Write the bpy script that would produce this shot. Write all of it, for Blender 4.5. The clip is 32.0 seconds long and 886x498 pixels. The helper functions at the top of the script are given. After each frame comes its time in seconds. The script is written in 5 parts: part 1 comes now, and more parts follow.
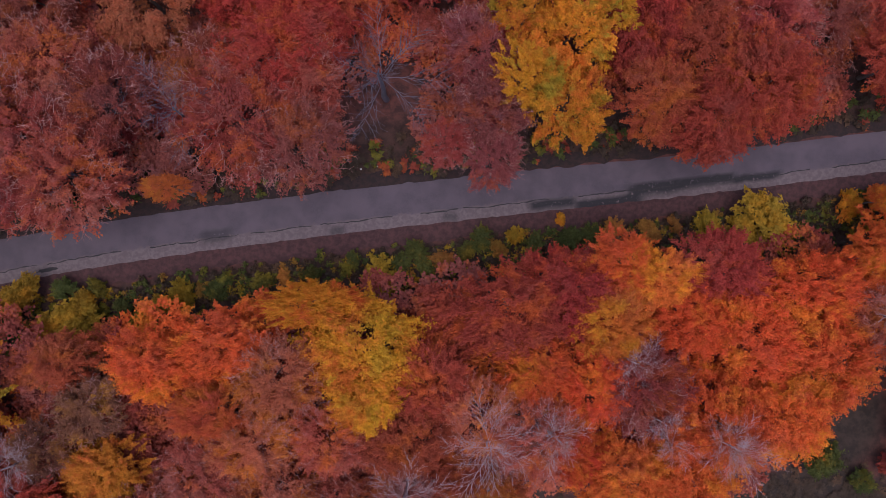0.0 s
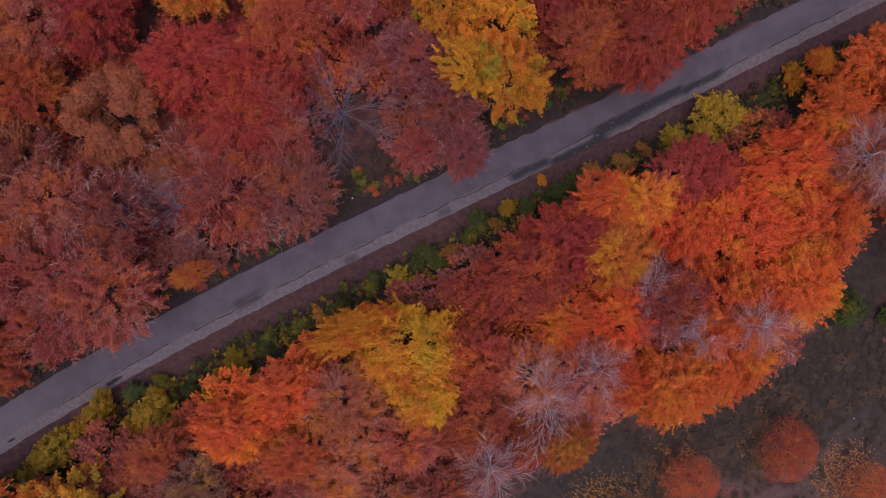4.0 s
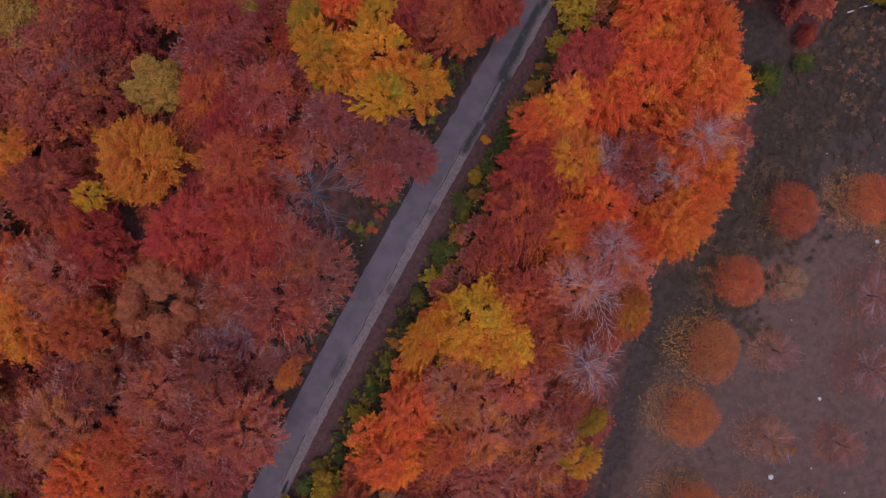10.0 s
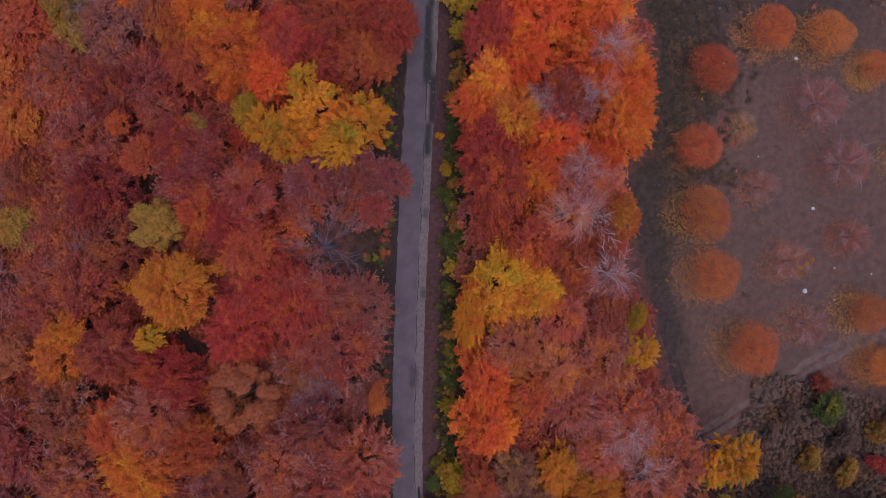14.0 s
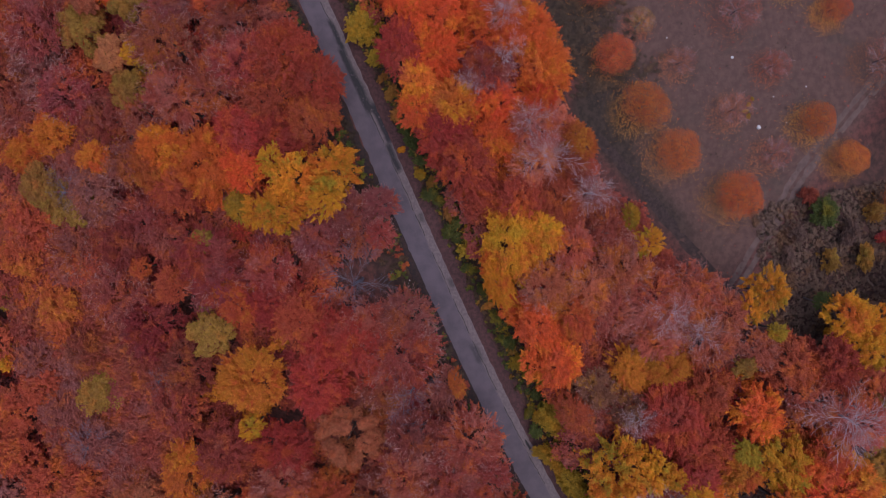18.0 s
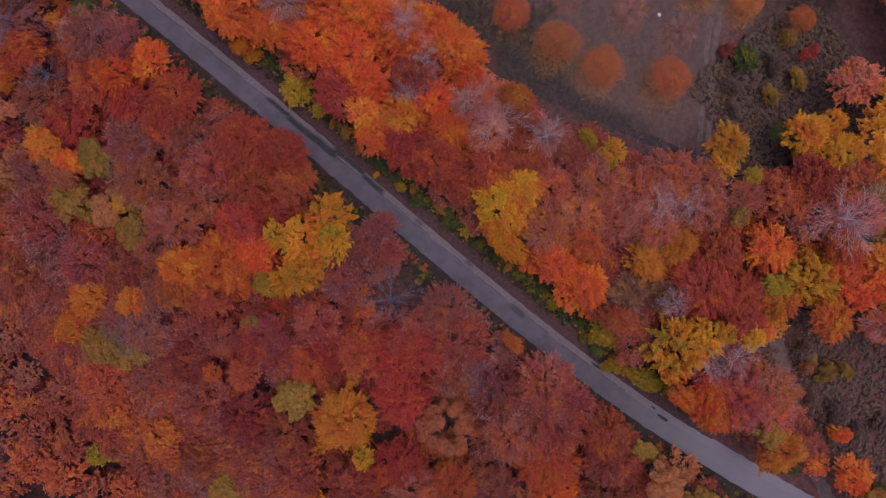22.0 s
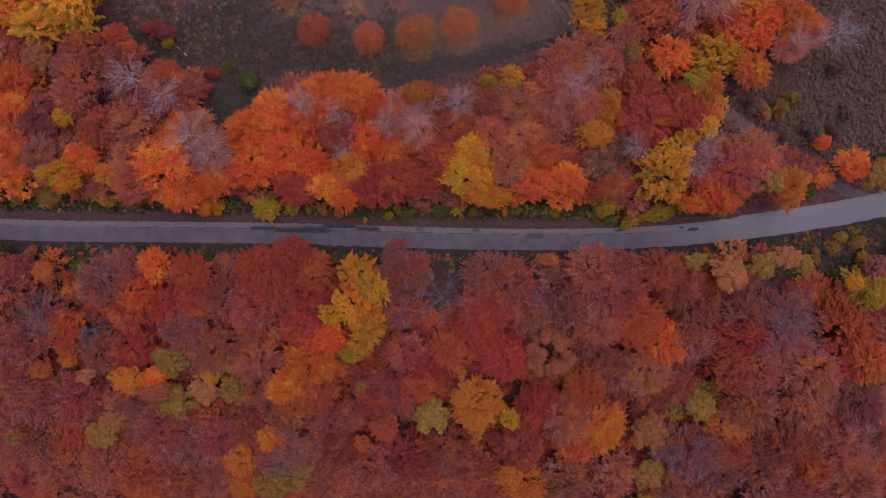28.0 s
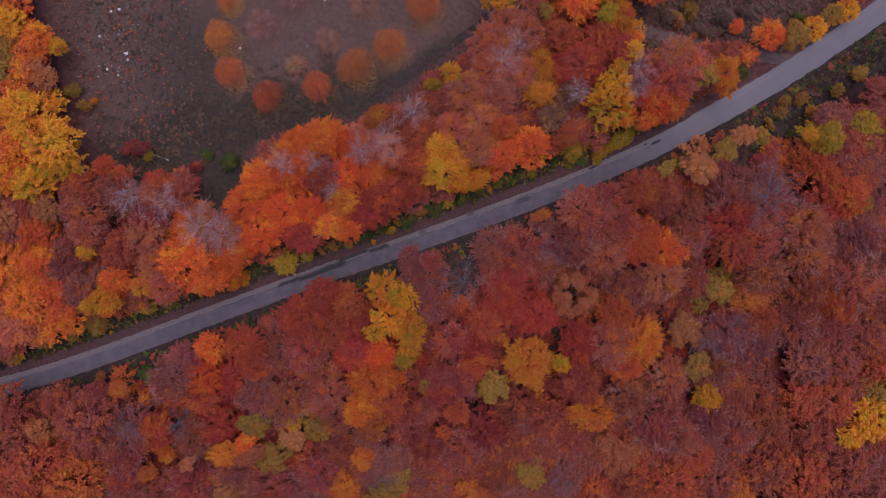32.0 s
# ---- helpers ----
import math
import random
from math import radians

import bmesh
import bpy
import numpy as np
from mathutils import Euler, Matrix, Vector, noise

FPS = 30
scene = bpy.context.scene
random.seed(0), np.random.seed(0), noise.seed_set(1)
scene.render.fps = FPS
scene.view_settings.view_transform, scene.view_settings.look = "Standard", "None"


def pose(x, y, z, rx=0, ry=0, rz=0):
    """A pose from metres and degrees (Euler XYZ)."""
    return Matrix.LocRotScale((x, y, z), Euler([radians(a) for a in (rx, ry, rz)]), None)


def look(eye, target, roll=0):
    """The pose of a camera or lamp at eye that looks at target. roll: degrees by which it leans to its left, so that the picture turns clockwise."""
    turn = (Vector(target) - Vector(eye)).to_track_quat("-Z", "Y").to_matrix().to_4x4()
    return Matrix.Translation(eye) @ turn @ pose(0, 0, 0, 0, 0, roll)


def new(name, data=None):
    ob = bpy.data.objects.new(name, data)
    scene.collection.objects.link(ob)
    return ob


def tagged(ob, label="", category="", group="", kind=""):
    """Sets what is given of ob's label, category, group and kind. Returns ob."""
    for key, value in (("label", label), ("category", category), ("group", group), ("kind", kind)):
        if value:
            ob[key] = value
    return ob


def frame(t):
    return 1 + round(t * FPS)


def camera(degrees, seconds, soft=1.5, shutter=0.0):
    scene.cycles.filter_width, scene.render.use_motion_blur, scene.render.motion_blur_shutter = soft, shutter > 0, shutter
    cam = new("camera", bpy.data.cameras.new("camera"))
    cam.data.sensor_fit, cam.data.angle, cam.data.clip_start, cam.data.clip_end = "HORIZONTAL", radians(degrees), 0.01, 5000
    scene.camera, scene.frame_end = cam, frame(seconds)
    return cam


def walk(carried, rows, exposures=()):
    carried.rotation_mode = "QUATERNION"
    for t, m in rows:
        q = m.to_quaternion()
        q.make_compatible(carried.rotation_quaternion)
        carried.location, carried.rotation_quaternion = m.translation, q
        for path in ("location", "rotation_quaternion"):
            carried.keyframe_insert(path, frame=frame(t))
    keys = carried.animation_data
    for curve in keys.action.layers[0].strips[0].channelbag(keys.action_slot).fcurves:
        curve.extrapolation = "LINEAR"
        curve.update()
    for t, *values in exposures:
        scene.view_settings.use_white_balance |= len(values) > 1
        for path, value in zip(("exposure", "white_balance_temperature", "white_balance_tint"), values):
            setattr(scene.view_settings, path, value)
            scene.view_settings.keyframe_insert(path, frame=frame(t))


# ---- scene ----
# ---- camera and its climb ----
cam = camera(68.0, 32.0, soft=0.75)
PATH = [
    (0.0, pose(0.612, 0.708, 71.181, 0.180, -1.931, 6.042)),
    (1.0, pose(0.811, 0.801, 72.432, 0.152, -1.584, 1.060)),
    (2.0, pose(0.994, 0.852, 73.809, 0.108, -1.263, -3.717)),
    (3.0, pose(1.158, 0.867, 75.323, 0.048, -0.968, -8.491)),
    (4.5, pose(1.364, 0.832, 77.865, -0.068, -0.571, -15.939)),
    (6.0, pose(1.515, 0.746, 80.732, -0.213, -0.228, -23.952)),
    (7.5, pose(1.607, 0.626, 83.909, -0.381, 0.064, -32.601)),
    (9.0, pose(1.639, 0.486, 87.369, -0.569, 0.306, -41.831)),
    (10.5, pose(1.609, 0.339, 91.078, -0.774, 0.501, -51.510)),
    (12.0, pose(1.520, 0.197, 94.996, -0.990, 0.651, -61.474)),
    (13.5, pose(1.375, 0.070, 99.084, -1.214, 0.758, -71.560)),
    (15.5, pose(1.106, -0.064, 104.735, -1.518, 0.838, -84.974)),
    (17.0, pose(0.859, -0.128, 109.083, -1.745, 0.853, -94.906)),
    (18.5, pose(0.583, -0.159, 113.496, -1.966, 0.832, -104.701)),
    (20.0, pose(0.293, -0.152, 117.960, -2.178, 0.778, -114.387)),
    (21.5, pose(0.003, -0.107, 122.468, -2.376, 0.692, -124.024)),
    (23.0, pose(-0.271, -0.026, 127.025, -2.556, 0.576, -133.684)),
    (24.5, pose(-0.509, 0.089, 131.642, -2.715, 0.433, -143.413)),
    (26.5, pose(-0.735, 0.287, 137.931, -2.885, 0.204, -156.445)),
    (28.0, pose(-0.804, 0.461, 142.786, -2.977, 0.006, -166.052)),
    (29.0, pose(-0.789, 0.584, 146.108, -3.019, -0.138, -172.185)),
    (30.0, pose(-0.716, 0.710, 149.514, -3.044, -0.290, -177.899)),
    (31.0, pose(-0.575, 0.835, 153.013, -3.051, -0.450, -182.953)),
    (32.0, pose(-0.358, 0.955, 156.619, -3.039, -0.616, -187.029)),
]
walk(cam, PATH, exposures=[(0.0, 0.03, 5920, 20), (32.0, 0.03, 5780, 19.5)])

# ---- sky and sun: a dull, overcast autumn evening ----
world = bpy.data.worlds.new("sky")
scene.world = world
world.use_nodes = True
wn = world.node_tree
sky = wn.nodes.new("ShaderNodeTexSky")
sky.sky_type, sky.sun_disc = "NISHITA", False
sky.sun_elevation, sky.sun_rotation = radians(78), radians(200)
sky.air_density, sky.dust_density = 1.0, 4.0
wn.links.new(sky.outputs[0], wn.nodes["Background"].inputs[0])
wn.nodes["Background"].inputs[1].default_value = 0.15
sun = new("sun", bpy.data.lights.new("sun", "SUN"))
sun.data.energy, sun.data.angle, sun.data.color = 0.75, radians(70), (1.0, 0.95, 0.9)
sun.matrix_world = look((0, 0, 0), (-math.sin(radians(200)) * 0.2, -math.cos(radians(200)) * 0.2, -0.95))


# ---- the lie of the land ----
def road_y(x):
    """The road's middle line: y for an x."""
    u = max(-1.15, min(1.10, x / 100))
    y = ((((-3.2736 * u - 3.0201) * u + 9.2547) * u - 2.7151) * u + 22.0824) * u + 5.7199
    d = (((-16.368 * u - 12.0804) * u + 27.7641) * u - 5.4302) * u + 22.0824
    return y + (x / 100 - u) * d


def road_dir(x):
    a = Vector((2.0, road_y(x + 1) - road_y(x - 1)))
    return a.normalized()


def land(x, y):
    """Height of the ground: level by the road and the field, falling away north of the road."""
    s = y - road_y(x)
    z = -0.17 * min(max(0.0, s - 4), 75)
    k = min(1.0, max(0.0, abs(s) - 3) / 6)
    return z + k * 0.35 * noise.noise((x * 0.09, y * 0.09, 3.1)) + k * 0.10 * noise.noise((x * 0.5, y * 0.5, 7.7))


def ramp(v, a, b):
    t = min(1.0, max(0.0, (v - a) / (b - a)))
    return t * t * (3 - 2 * t)


def edge_y(x):
    """The wood's edge along the field."""
    if x > 22:
        return -24 + (x - 22) * 0.17 + 1.5 * math.sin(x * 0.31)
    if x > 10:
        return -25.5 + 1.5 * math.sin(x * 0.5)
    return -26.5 + (x - 10) * 0.56


def field_share(x, y):
    """1 on the open field, 0 in the wood."""
    west = ramp(x + 0.95 * (y + 44.5) * 0.9, -21, -15)
    east = 1 - ramp(x + 0.15 * y, 66, 78)
    return ramp(edge_y(x) - y, -1.5, 2.5) * west * east


def scrub_share(x, y):
    """1 on the dark rough ground: round the field's edge, by the track and along the far verge; also where tree shade
    is painted north of the road.
    """
    w = 6 * ramp(x, 3, 14)
    a = ramp(edge_y(x) - y, -2, 1) * (1 - ramp(edge_y(x) - y, 2 + w * 0.7, 6 + w * 1.3)) * ramp(x, -14, -4) * (1 - ramp(x, 70, 80))
    b = 0.8 * ramp(x, 34, 50) * (1 - ramp(x, 50, 74)) * ramp(edge_y(x) - y, -1, 2) * (1 - ramp(-y, 44, 60))
    d = ramp(x, -36, -30) * (1 - ramp(x + 0.95 * (y + 44.5) * 0.9, -24, -20)) * ramp(-y, 49, 52) * (1 - ramp(-y, 78, 84))
    s = y - road_y(x)
    e = ramp(-x, 74, 80) * ramp(s, 2.5, 3.5) * (1 - ramp(s, 13, 16))
    n = 1 - ramp(math.hypot(x - 47.5, (y + 12) * 0.9), 5, 8)
    f = 0.8 * ramp(-s, 4.0, 4.8) * (1 - ramp(-s, 9, 12)) * ramp(x, -58, -50)
    # shade under the northern trees, painted as dark ground beside the road
    g = 0.7 * ramp(s, 2.8, 3.4) * (1 - ramp(s, 8, 12))
    return min(1.0, a + b + 0.6 * d + e + n + f + g)


# ---- materials ----
def mat(name):
    m = bpy.data.materials.new(name)
    m.use_nodes = True
    return m, m.node_tree.nodes, m.node_tree.links, m.node_tree.nodes["Principled BSDF"]


def tex_noise(nodes, links, scale, detail=4, rough=0.55, coords="Object"):
    tc = nodes.new("ShaderNodeTexCoord")
    n = nodes.new("ShaderNodeTexNoise")
    n.inputs["Scale"].default_value, n.inputs["Detail"].default_value, n.inputs["Roughness"].default_value = scale, detail, rough
    links.new(tc.outputs[coords], n.inputs["Vector"])
    return n


def mix(nodes, links, fac, a, b, blend="MIX"):
    m = nodes.new("ShaderNodeMix")
    m.data_type, m.blend_type = "RGBA", blend
    for sock, v in ((m.inputs[0], fac), (m.inputs[6], a), (m.inputs[7], b)):
        if isinstance(v, (int, float)):
            sock.default_value = v
        elif isinstance(v, tuple):
            sock.default_value = (*v, 1) if len(v) == 3 else v
        else:
            links.new(v, sock)
    return m.outputs[2]


def remap(nodes, links, v, a, b, lo=0.0, hi=1.0):
    r = nodes.new("ShaderNodeMapRange")
    r.interpolation_type = "SMOOTHSTEP"
    links.new(v, r.inputs[0])
    for i, x in enumerate((a, b, lo, hi)):
        r.inputs[1 + i].default_value = x
    return r.outputs[0]


def bump(nodes, links, bsdf, height, strength, distance):
    b = nodes.new("ShaderNodeBump")
    b.inputs["Strength"].default_value, b.inputs["Distance"].default_value = strength, distance
    links.new(height, b.inputs["Height"])
    links.new(b.outputs[0], bsdf.inputs["Normal"])


def tone_share(nodes, links, geo):
    """Half chance from leaf to leaf, half drifting over a metre or two."""
    drift = tex_noise(nodes, links, 0.85, 3, 0.6)
    links.new(geo.outputs["Position"], drift.inputs["Vector"])
    add = nodes.new("ShaderNodeMath")
    add.operation = "ADD"
    links.new(remap(nodes, links, drift.outputs[0], 0.32, 0.68, 0.0, 0.55), add.inputs[0])
    links.new(remap(nodes, links, geo.outputs["Random Per Island"], 0, 1, 0.0, 0.45), add.inputs[1])
    return add.outputs[0]


def leaf_material(name, a, b, c, share=0.3, d=None):
    """Autumn leaves: a and b are the two main tones from leaf to leaf, c a rarer one in patches, d another in wider drifts."""
    m, nodes, links, bsdf = mat(name)
    geo = nodes.new("ShaderNodeNewGeometry")
    info = nodes.new("ShaderNodeObjectInfo")
    col = mix(nodes, links, tone_share(nodes, links, geo), a, b)
    patch = tex_noise(nodes, links, 0.30, 6, 0.62)
    links.new(geo.outputs["Position"], patch.inputs["Vector"])
    col = mix(nodes, links, remap(nodes, links, patch.outputs[0], 0.60 - share * 0.4, 0.76 - share * 0.4), col, c)
    if d:
        wide = tex_noise(nodes, links, 0.19, 5, 0.66)
        shift = nodes.new("ShaderNodeVectorMath")
        shift.inputs[1].default_value = (37, 11, 5)
        links.new(geo.outputs["Position"], shift.inputs[0])
        links.new(shift.outputs[0], wide.inputs["Vector"])
        col = mix(nodes, links, remap(nodes, links, wide.outputs[0], 0.50, 0.66, 0, 0.85), col, d)
    hsv = nodes.new("ShaderNodeHueSaturation")
    links.new(col, hsv.inputs["Color"])
    links.new(remap(nodes, links, info.outputs["Random"], 0, 1, 0.492, 0.508), hsv.inputs["Hue"])
    val = nodes.new("ShaderNodeMath")
    val.operation = "MULTIPLY"
    fine = tex_noise(nodes, links, 1.7, 3, 0.65)
    links.new(geo.outputs["Position"], fine.inputs["Vector"])
    links.new(remap(nodes, links, fine.outputs[0], 0.3, 0.7, 0.74, 1.25), val.inputs[0])
    frac = nodes.new("ShaderNodeMath")
    frac.operation = "FRACT"
    m7 = nodes.new("ShaderNodeMath")
    m7.operation, m7.inputs[1].default_value = "MULTIPLY", 7.31
    links.new(info.outputs["Random"], m7.inputs[0])
    links.new(m7.outputs[0], frac.inputs[0])
    links.new(remap(nodes, links, frac.outputs[0], 0, 1, 0.84, 1.14), val.inputs[1])
    links.new(val.outputs[0], hsv.inputs["Value"])
    links.new(hsv.outputs[0], bsdf.inputs["Base Color"])
    bsdf.inputs["Roughness"].default_value = 0.75
    bsdf.inputs["Specular IOR Level"].default_value = 0.15
    trans = nodes.new("ShaderNodeBsdfTranslucent")
    links.new(hsv.outputs[0], trans.inputs[0])
    ms = nodes.new("ShaderNodeMixShader")
    ms.inputs[0].default_value = 0.22
    links.new(bsdf.outputs[0], ms.inputs[1])
    links.new(trans.outputs[0], ms.inputs[2])
    links.new(ms.outputs[0], nodes["Material Output"].inputs[0])
    return m


LEAF = {
    "D": leaf_material("leaf_red_orange", (0.63, 0.116, 0.024), (0.55, 0.080, 0.024), (0.64, 0.180, 0.020), 0.30, (0.50, 0.090, 0.036)),
    "O": leaf_material("leaf_orange", (0.66, 0.160, 0.024), (0.58, 0.104, 0.025), (0.66, 0.235, 0.019), 0.32, (0.55, 0.115, 0.040)),
    "d": leaf_material("leaf_rust_red", (0.42, 0.074, 0.035), (0.33, 0.051, 0.032), (0.47, 0.105, 0.026), 0.26, (0.34, 0.076, 0.048)),
    "o": leaf_material("leaf_rust_orange", (0.47, 0.110, 0.027), (0.39, 0.072, 0.027), (0.50, 0.155, 0.024), 0.28, (0.38, 0.066, 0.034)),
    "r": leaf_material("leaf_brick_red", (0.38, 0.066, 0.035), (0.28, 0.046, 0.031), (0.49, 0.098, 0.026), 0.28, (0.33, 0.074, 0.046)),
    "p": leaf_material("leaf_faded_rose", (0.52, 0.134, 0.074), (0.41, 0.088, 0.053), (0.58, 0.150, 0.032), 0.34, (0.42, 0.140, 0.105)),
    "c": leaf_material("leaf_faded_red", (0.37, 0.082, 0.053), (0.27, 0.055, 0.040), (0.47, 0.110, 0.028), 0.3, (0.36, 0.112, 0.080)),
    "R": leaf_material("leaf_dark_red", (0.31, 0.056, 0.038), (0.21, 0.039, 0.030), (0.40, 0.092, 0.028), 0.32, (0.27, 0.074, 0.056)),
    "C": leaf_material("leaf_dusky_red", (0.33, 0.074, 0.055), (0.22, 0.046, 0.038), (0.40, 0.088, 0.030), 0.3, (0.26, 0.078, 0.066)),
    "P": leaf_material("leaf_dull_rose", (0.30, 0.088, 0.072), (0.21, 0.056, 0.048), (0.37, 0.088, 0.036), 0.3, (0.26, 0.094, 0.088)),
    "Y": leaf_material("leaf_yellow_orange", (0.68, 0.320, 0.016), (0.62, 0.200, 0.018), (0.56, 0.130, 0.022), 0.34, (0.50, 0.280, 0.018)),
    "Y2": leaf_material("leaf_golden", (0.66, 0.315, 0.016), (0.58, 0.185, 0.018), (0.36, 0.240, 0.02), 0.30, (0.60, 0.165, 0.02)),
    "L": leaf_material("leaf_yellow_green", (0.38, 0.225, 0.018), (0.24, 0.160, 0.02), (0.42, 0.215, 0.015)),
    "G": leaf_material("leaf_green", (0.105, 0.115, 0.026), (0.060, 0.074, 0.022), (0.20, 0.155, 0.02)),
    "K": leaf_material("leaf_olive", (0.36, 0.185, 0.032), (0.23, 0.110, 0.03), (0.38, 0.150, 0.03), 0.3, (0.30, 0.180, 0.03)),
    "T": leaf_material("leaf_tan", (0.45, 0.160, 0.066), (0.34, 0.098, 0.046), (0.44, 0.120, 0.042)),
    "N": leaf_material("leaf_brown", (0.25, 0.100, 0.052), (0.15, 0.062, 0.038), (0.40, 0.170, 0.028), 0.3),
    "M": leaf_material("leaf_dull_gold", (0.58, 0.215, 0.020), (0.48, 0.140, 0.022), (0.50, 0.105, 0.024), 0.32, (0.50, 0.215, 0.02)),
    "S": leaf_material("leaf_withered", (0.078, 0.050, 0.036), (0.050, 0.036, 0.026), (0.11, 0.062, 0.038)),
    "B": leaf_material("leaf_bramble_brown", (0.20, 0.120, 0.090), (0.125, 0.077, 0.060), (0.17, 0.085, 0.050)),
    "A": leaf_material("leaf_straw", (0.60, 0.30, 0.06), (0.50, 0.18, 0.045), (0.44, 0.20, 0.06)),
    "W": leaf_material("leaf_pale", (0.34, 0.32, 0.22), (0.25, 0.24, 0.14), (0.3, 0.25, 0.12)),
}
LEAF["T2"] = LEAF["T"]
FRUIT = {"d": leaf_material("leaf_orchard_red", (0.60, 0.150, 0.032), (0.29, 0.044, 0.028), (0.42, 0.08, 0.028), 0.2),
         "o": leaf_material("leaf_orchard_orange", (0.66, 0.185, 0.031), (0.33, 0.052, 0.027), (0.46, 0.11, 0.026), 0.2)}
TONE = {"M": "dull gold", "N": "dull brown", "p": "faded rose-orange", "S": "withered brown", "d": "rust-red", "o": "rust-orange", "r": "brick-red", "c": "faded red", "D": "flame red-orange", "O": "bright orange", "R": "dark red", "C": "dusky red", "P": "dull rose-brown", "Y": "golden orange",
        "Y2": "golden yellow", "L": "yellow-green", "G": "green", "B": "bramble-brown", "K": "olive-brown", "T": "tan-brown", "T2": "tan-brown", "W": "pale grey-green"}


def bark_material(name, a, b):
    m, nodes, links, bsdf = mat(name)
    n = tex_noise(nodes, links, 3.0, 5, 0.65)
    links.new(mix(nodes, links, remap(nodes, links, n.outputs[0], 0.35, 0.65), a, b), bsdf.inputs["Base Color"])
    bsdf.inputs["Roughness"].default_value = 0.85
    bump(nodes, links, bsdf, n.outputs[0], 0.5, 0.02)
    return m


BARK = bark_material("bark_grey_brown", (0.13, 0.10, 0.09), (0.07, 0.05, 0.045))
BARE = bark_material("bark_pale_grey", (0.50, 0.36, 0.36), (0.34, 0.245, 0.25))
DARKBARK = bark_material("bark_violet_grey", (0.15, 0.133, 0.165), (0.095, 0.083, 0.105))
TWIG = bark_material("twig_rose_grey", (0.46, 0.22, 0.19), (0.31, 0.135, 0.115))


def ground_material():
    m, nodes, links, bsdf = mat("ground")
    big = tex_noise(nodes, links, 0.12, 5, 0.6)
    mid = tex_noise(nodes, links, 0.9, 6, 0.65)
    fine = tex_noise(nodes, links, 5.0, 4, 0.7)
    litter = mix(nodes, links, remap(nodes, links, mid.outputs[0], 0.35, 0.68), (0.050, 0.020, 0.018), (0.13, 0.042, 0.032))
    litter = mix(nodes, links, remap(nodes, links, fine.outputs[0], 0.5, 0.72, 0, 0.6), litter, (0.17, 0.06, 0.04))
    field = mix(nodes, links, remap(nodes, links, mid.outputs[0], 0.34, 0.66), (0.075, 0.038, 0.0298), (0.105, 0.056, 0.0438))
    field = mix(nodes, links, remap(nodes, links, big.outputs[0], 0.50, 0.70, 0, 0.5), field, (0.056, 0.040, 0.030))
    field = mix(nodes, links, remap(nodes, links, fine.outputs[0], 0.48, 0.75, 0, 0.3), field, (0.122, 0.074, 0.056))
    scrub = mix(nodes, links, remap(nodes, links, mid.outputs[0], 0.35, 0.65), (0.022, 0.0145, 0.0105), (0.047, 0.029, 0.021))
    fa = nodes.new("ShaderNodeAttribute")
    fa.attribute_name = "field"
    sa = nodes.new("ShaderNodeAttribute")
    sa.attribute_name = "scrub"
    col = mix(nodes, links, fa.outputs["Fac"], litter, field)
    col = mix(nodes, links, sa.outputs["Fac"], col, scrub)
    links.new(col, bsdf.inputs["Base Color"])
    bsdf.inputs["Roughness"].default_value = 0.95
    bump(nodes, links, bsdf, mid.outputs[0], 0.7, 0.12)
    return m


def asphalt_material():
    m, nodes, links, bsdf = mat("worn_asphalt")
    att = nodes.new("ShaderNodeAttribute")
    att.attribute_name = "across"
    dust = nodes.new("ShaderNodeAttribute")
    dust.attribute_name = "dust"
    big = tex_noise(nodes, links, 0.35, 5, 0.6)
    mid = tex_noise(nodes, links, 2.2, 5, 0.65)
    fine = tex_noise(nodes, links, 14.0, 3, 0.7)
    wob = nodes.new("ShaderNodeMath")
    wob.operation, wob.inputs[1].default_value, wob.inputs[2].default_value = "MULTIPLY_ADD", 0.22, -0.11
    links.new(mid.outputs[0], wob.inputs[0])
    pos = nodes.new("ShaderNodeMath")
    links.new(att.outputs["Fac"], pos.inputs[0])
    links.new(wob.outputs[0], pos.inputs[1])
    tar = mix(nodes, links, remap(nodes, links, big.outputs[0], 0.35, 0.65), (0.070, 0.054, 0.067), (0.098, 0.075, 0.089))
    tar = mix(nodes, links, remap(nodes, links, fine.outputs[0], 0.4, 0.7, 0, 0.5), tar, (0.112, 0.091, 0.105))
    pale = mix(nodes, links, remap(nodes, links, mid.outputs[0], 0.4, 0.62), (0.112, 0.084, 0.086), (0.150, 0.116, 0.117))
    col = mix(nodes, links, remap(nodes, links, pos.outputs[0], 0.335, 0.285), tar, pale)
    col = mix(nodes, links, dust.outputs["Fac"], col, (0.185, 0.160, 0.172))
    wet = nodes.new("ShaderNodeAttribute")
    wet.attribute_name = "damp"
    dv = nodes.new("ShaderNodeMath")
    dv.operation = "MULTIPLY"
    links.new(remap(nodes, links, mid.outputs[0], 0.32, 0.43), dv.inputs[0])
    links.new(wet.outputs["Fac"], dv.inputs[1])
    col = mix(nodes, links, dv.outputs[0], col, (0.020, 0.018, 0.021))
    links.new(col, bsdf.inputs["Base Color"])
    bsdf.inputs["Roughness"].default_value = 0.85
    bump(nodes, links, bsdf, fine.outputs[0], 0.4, 0.02)
    return m


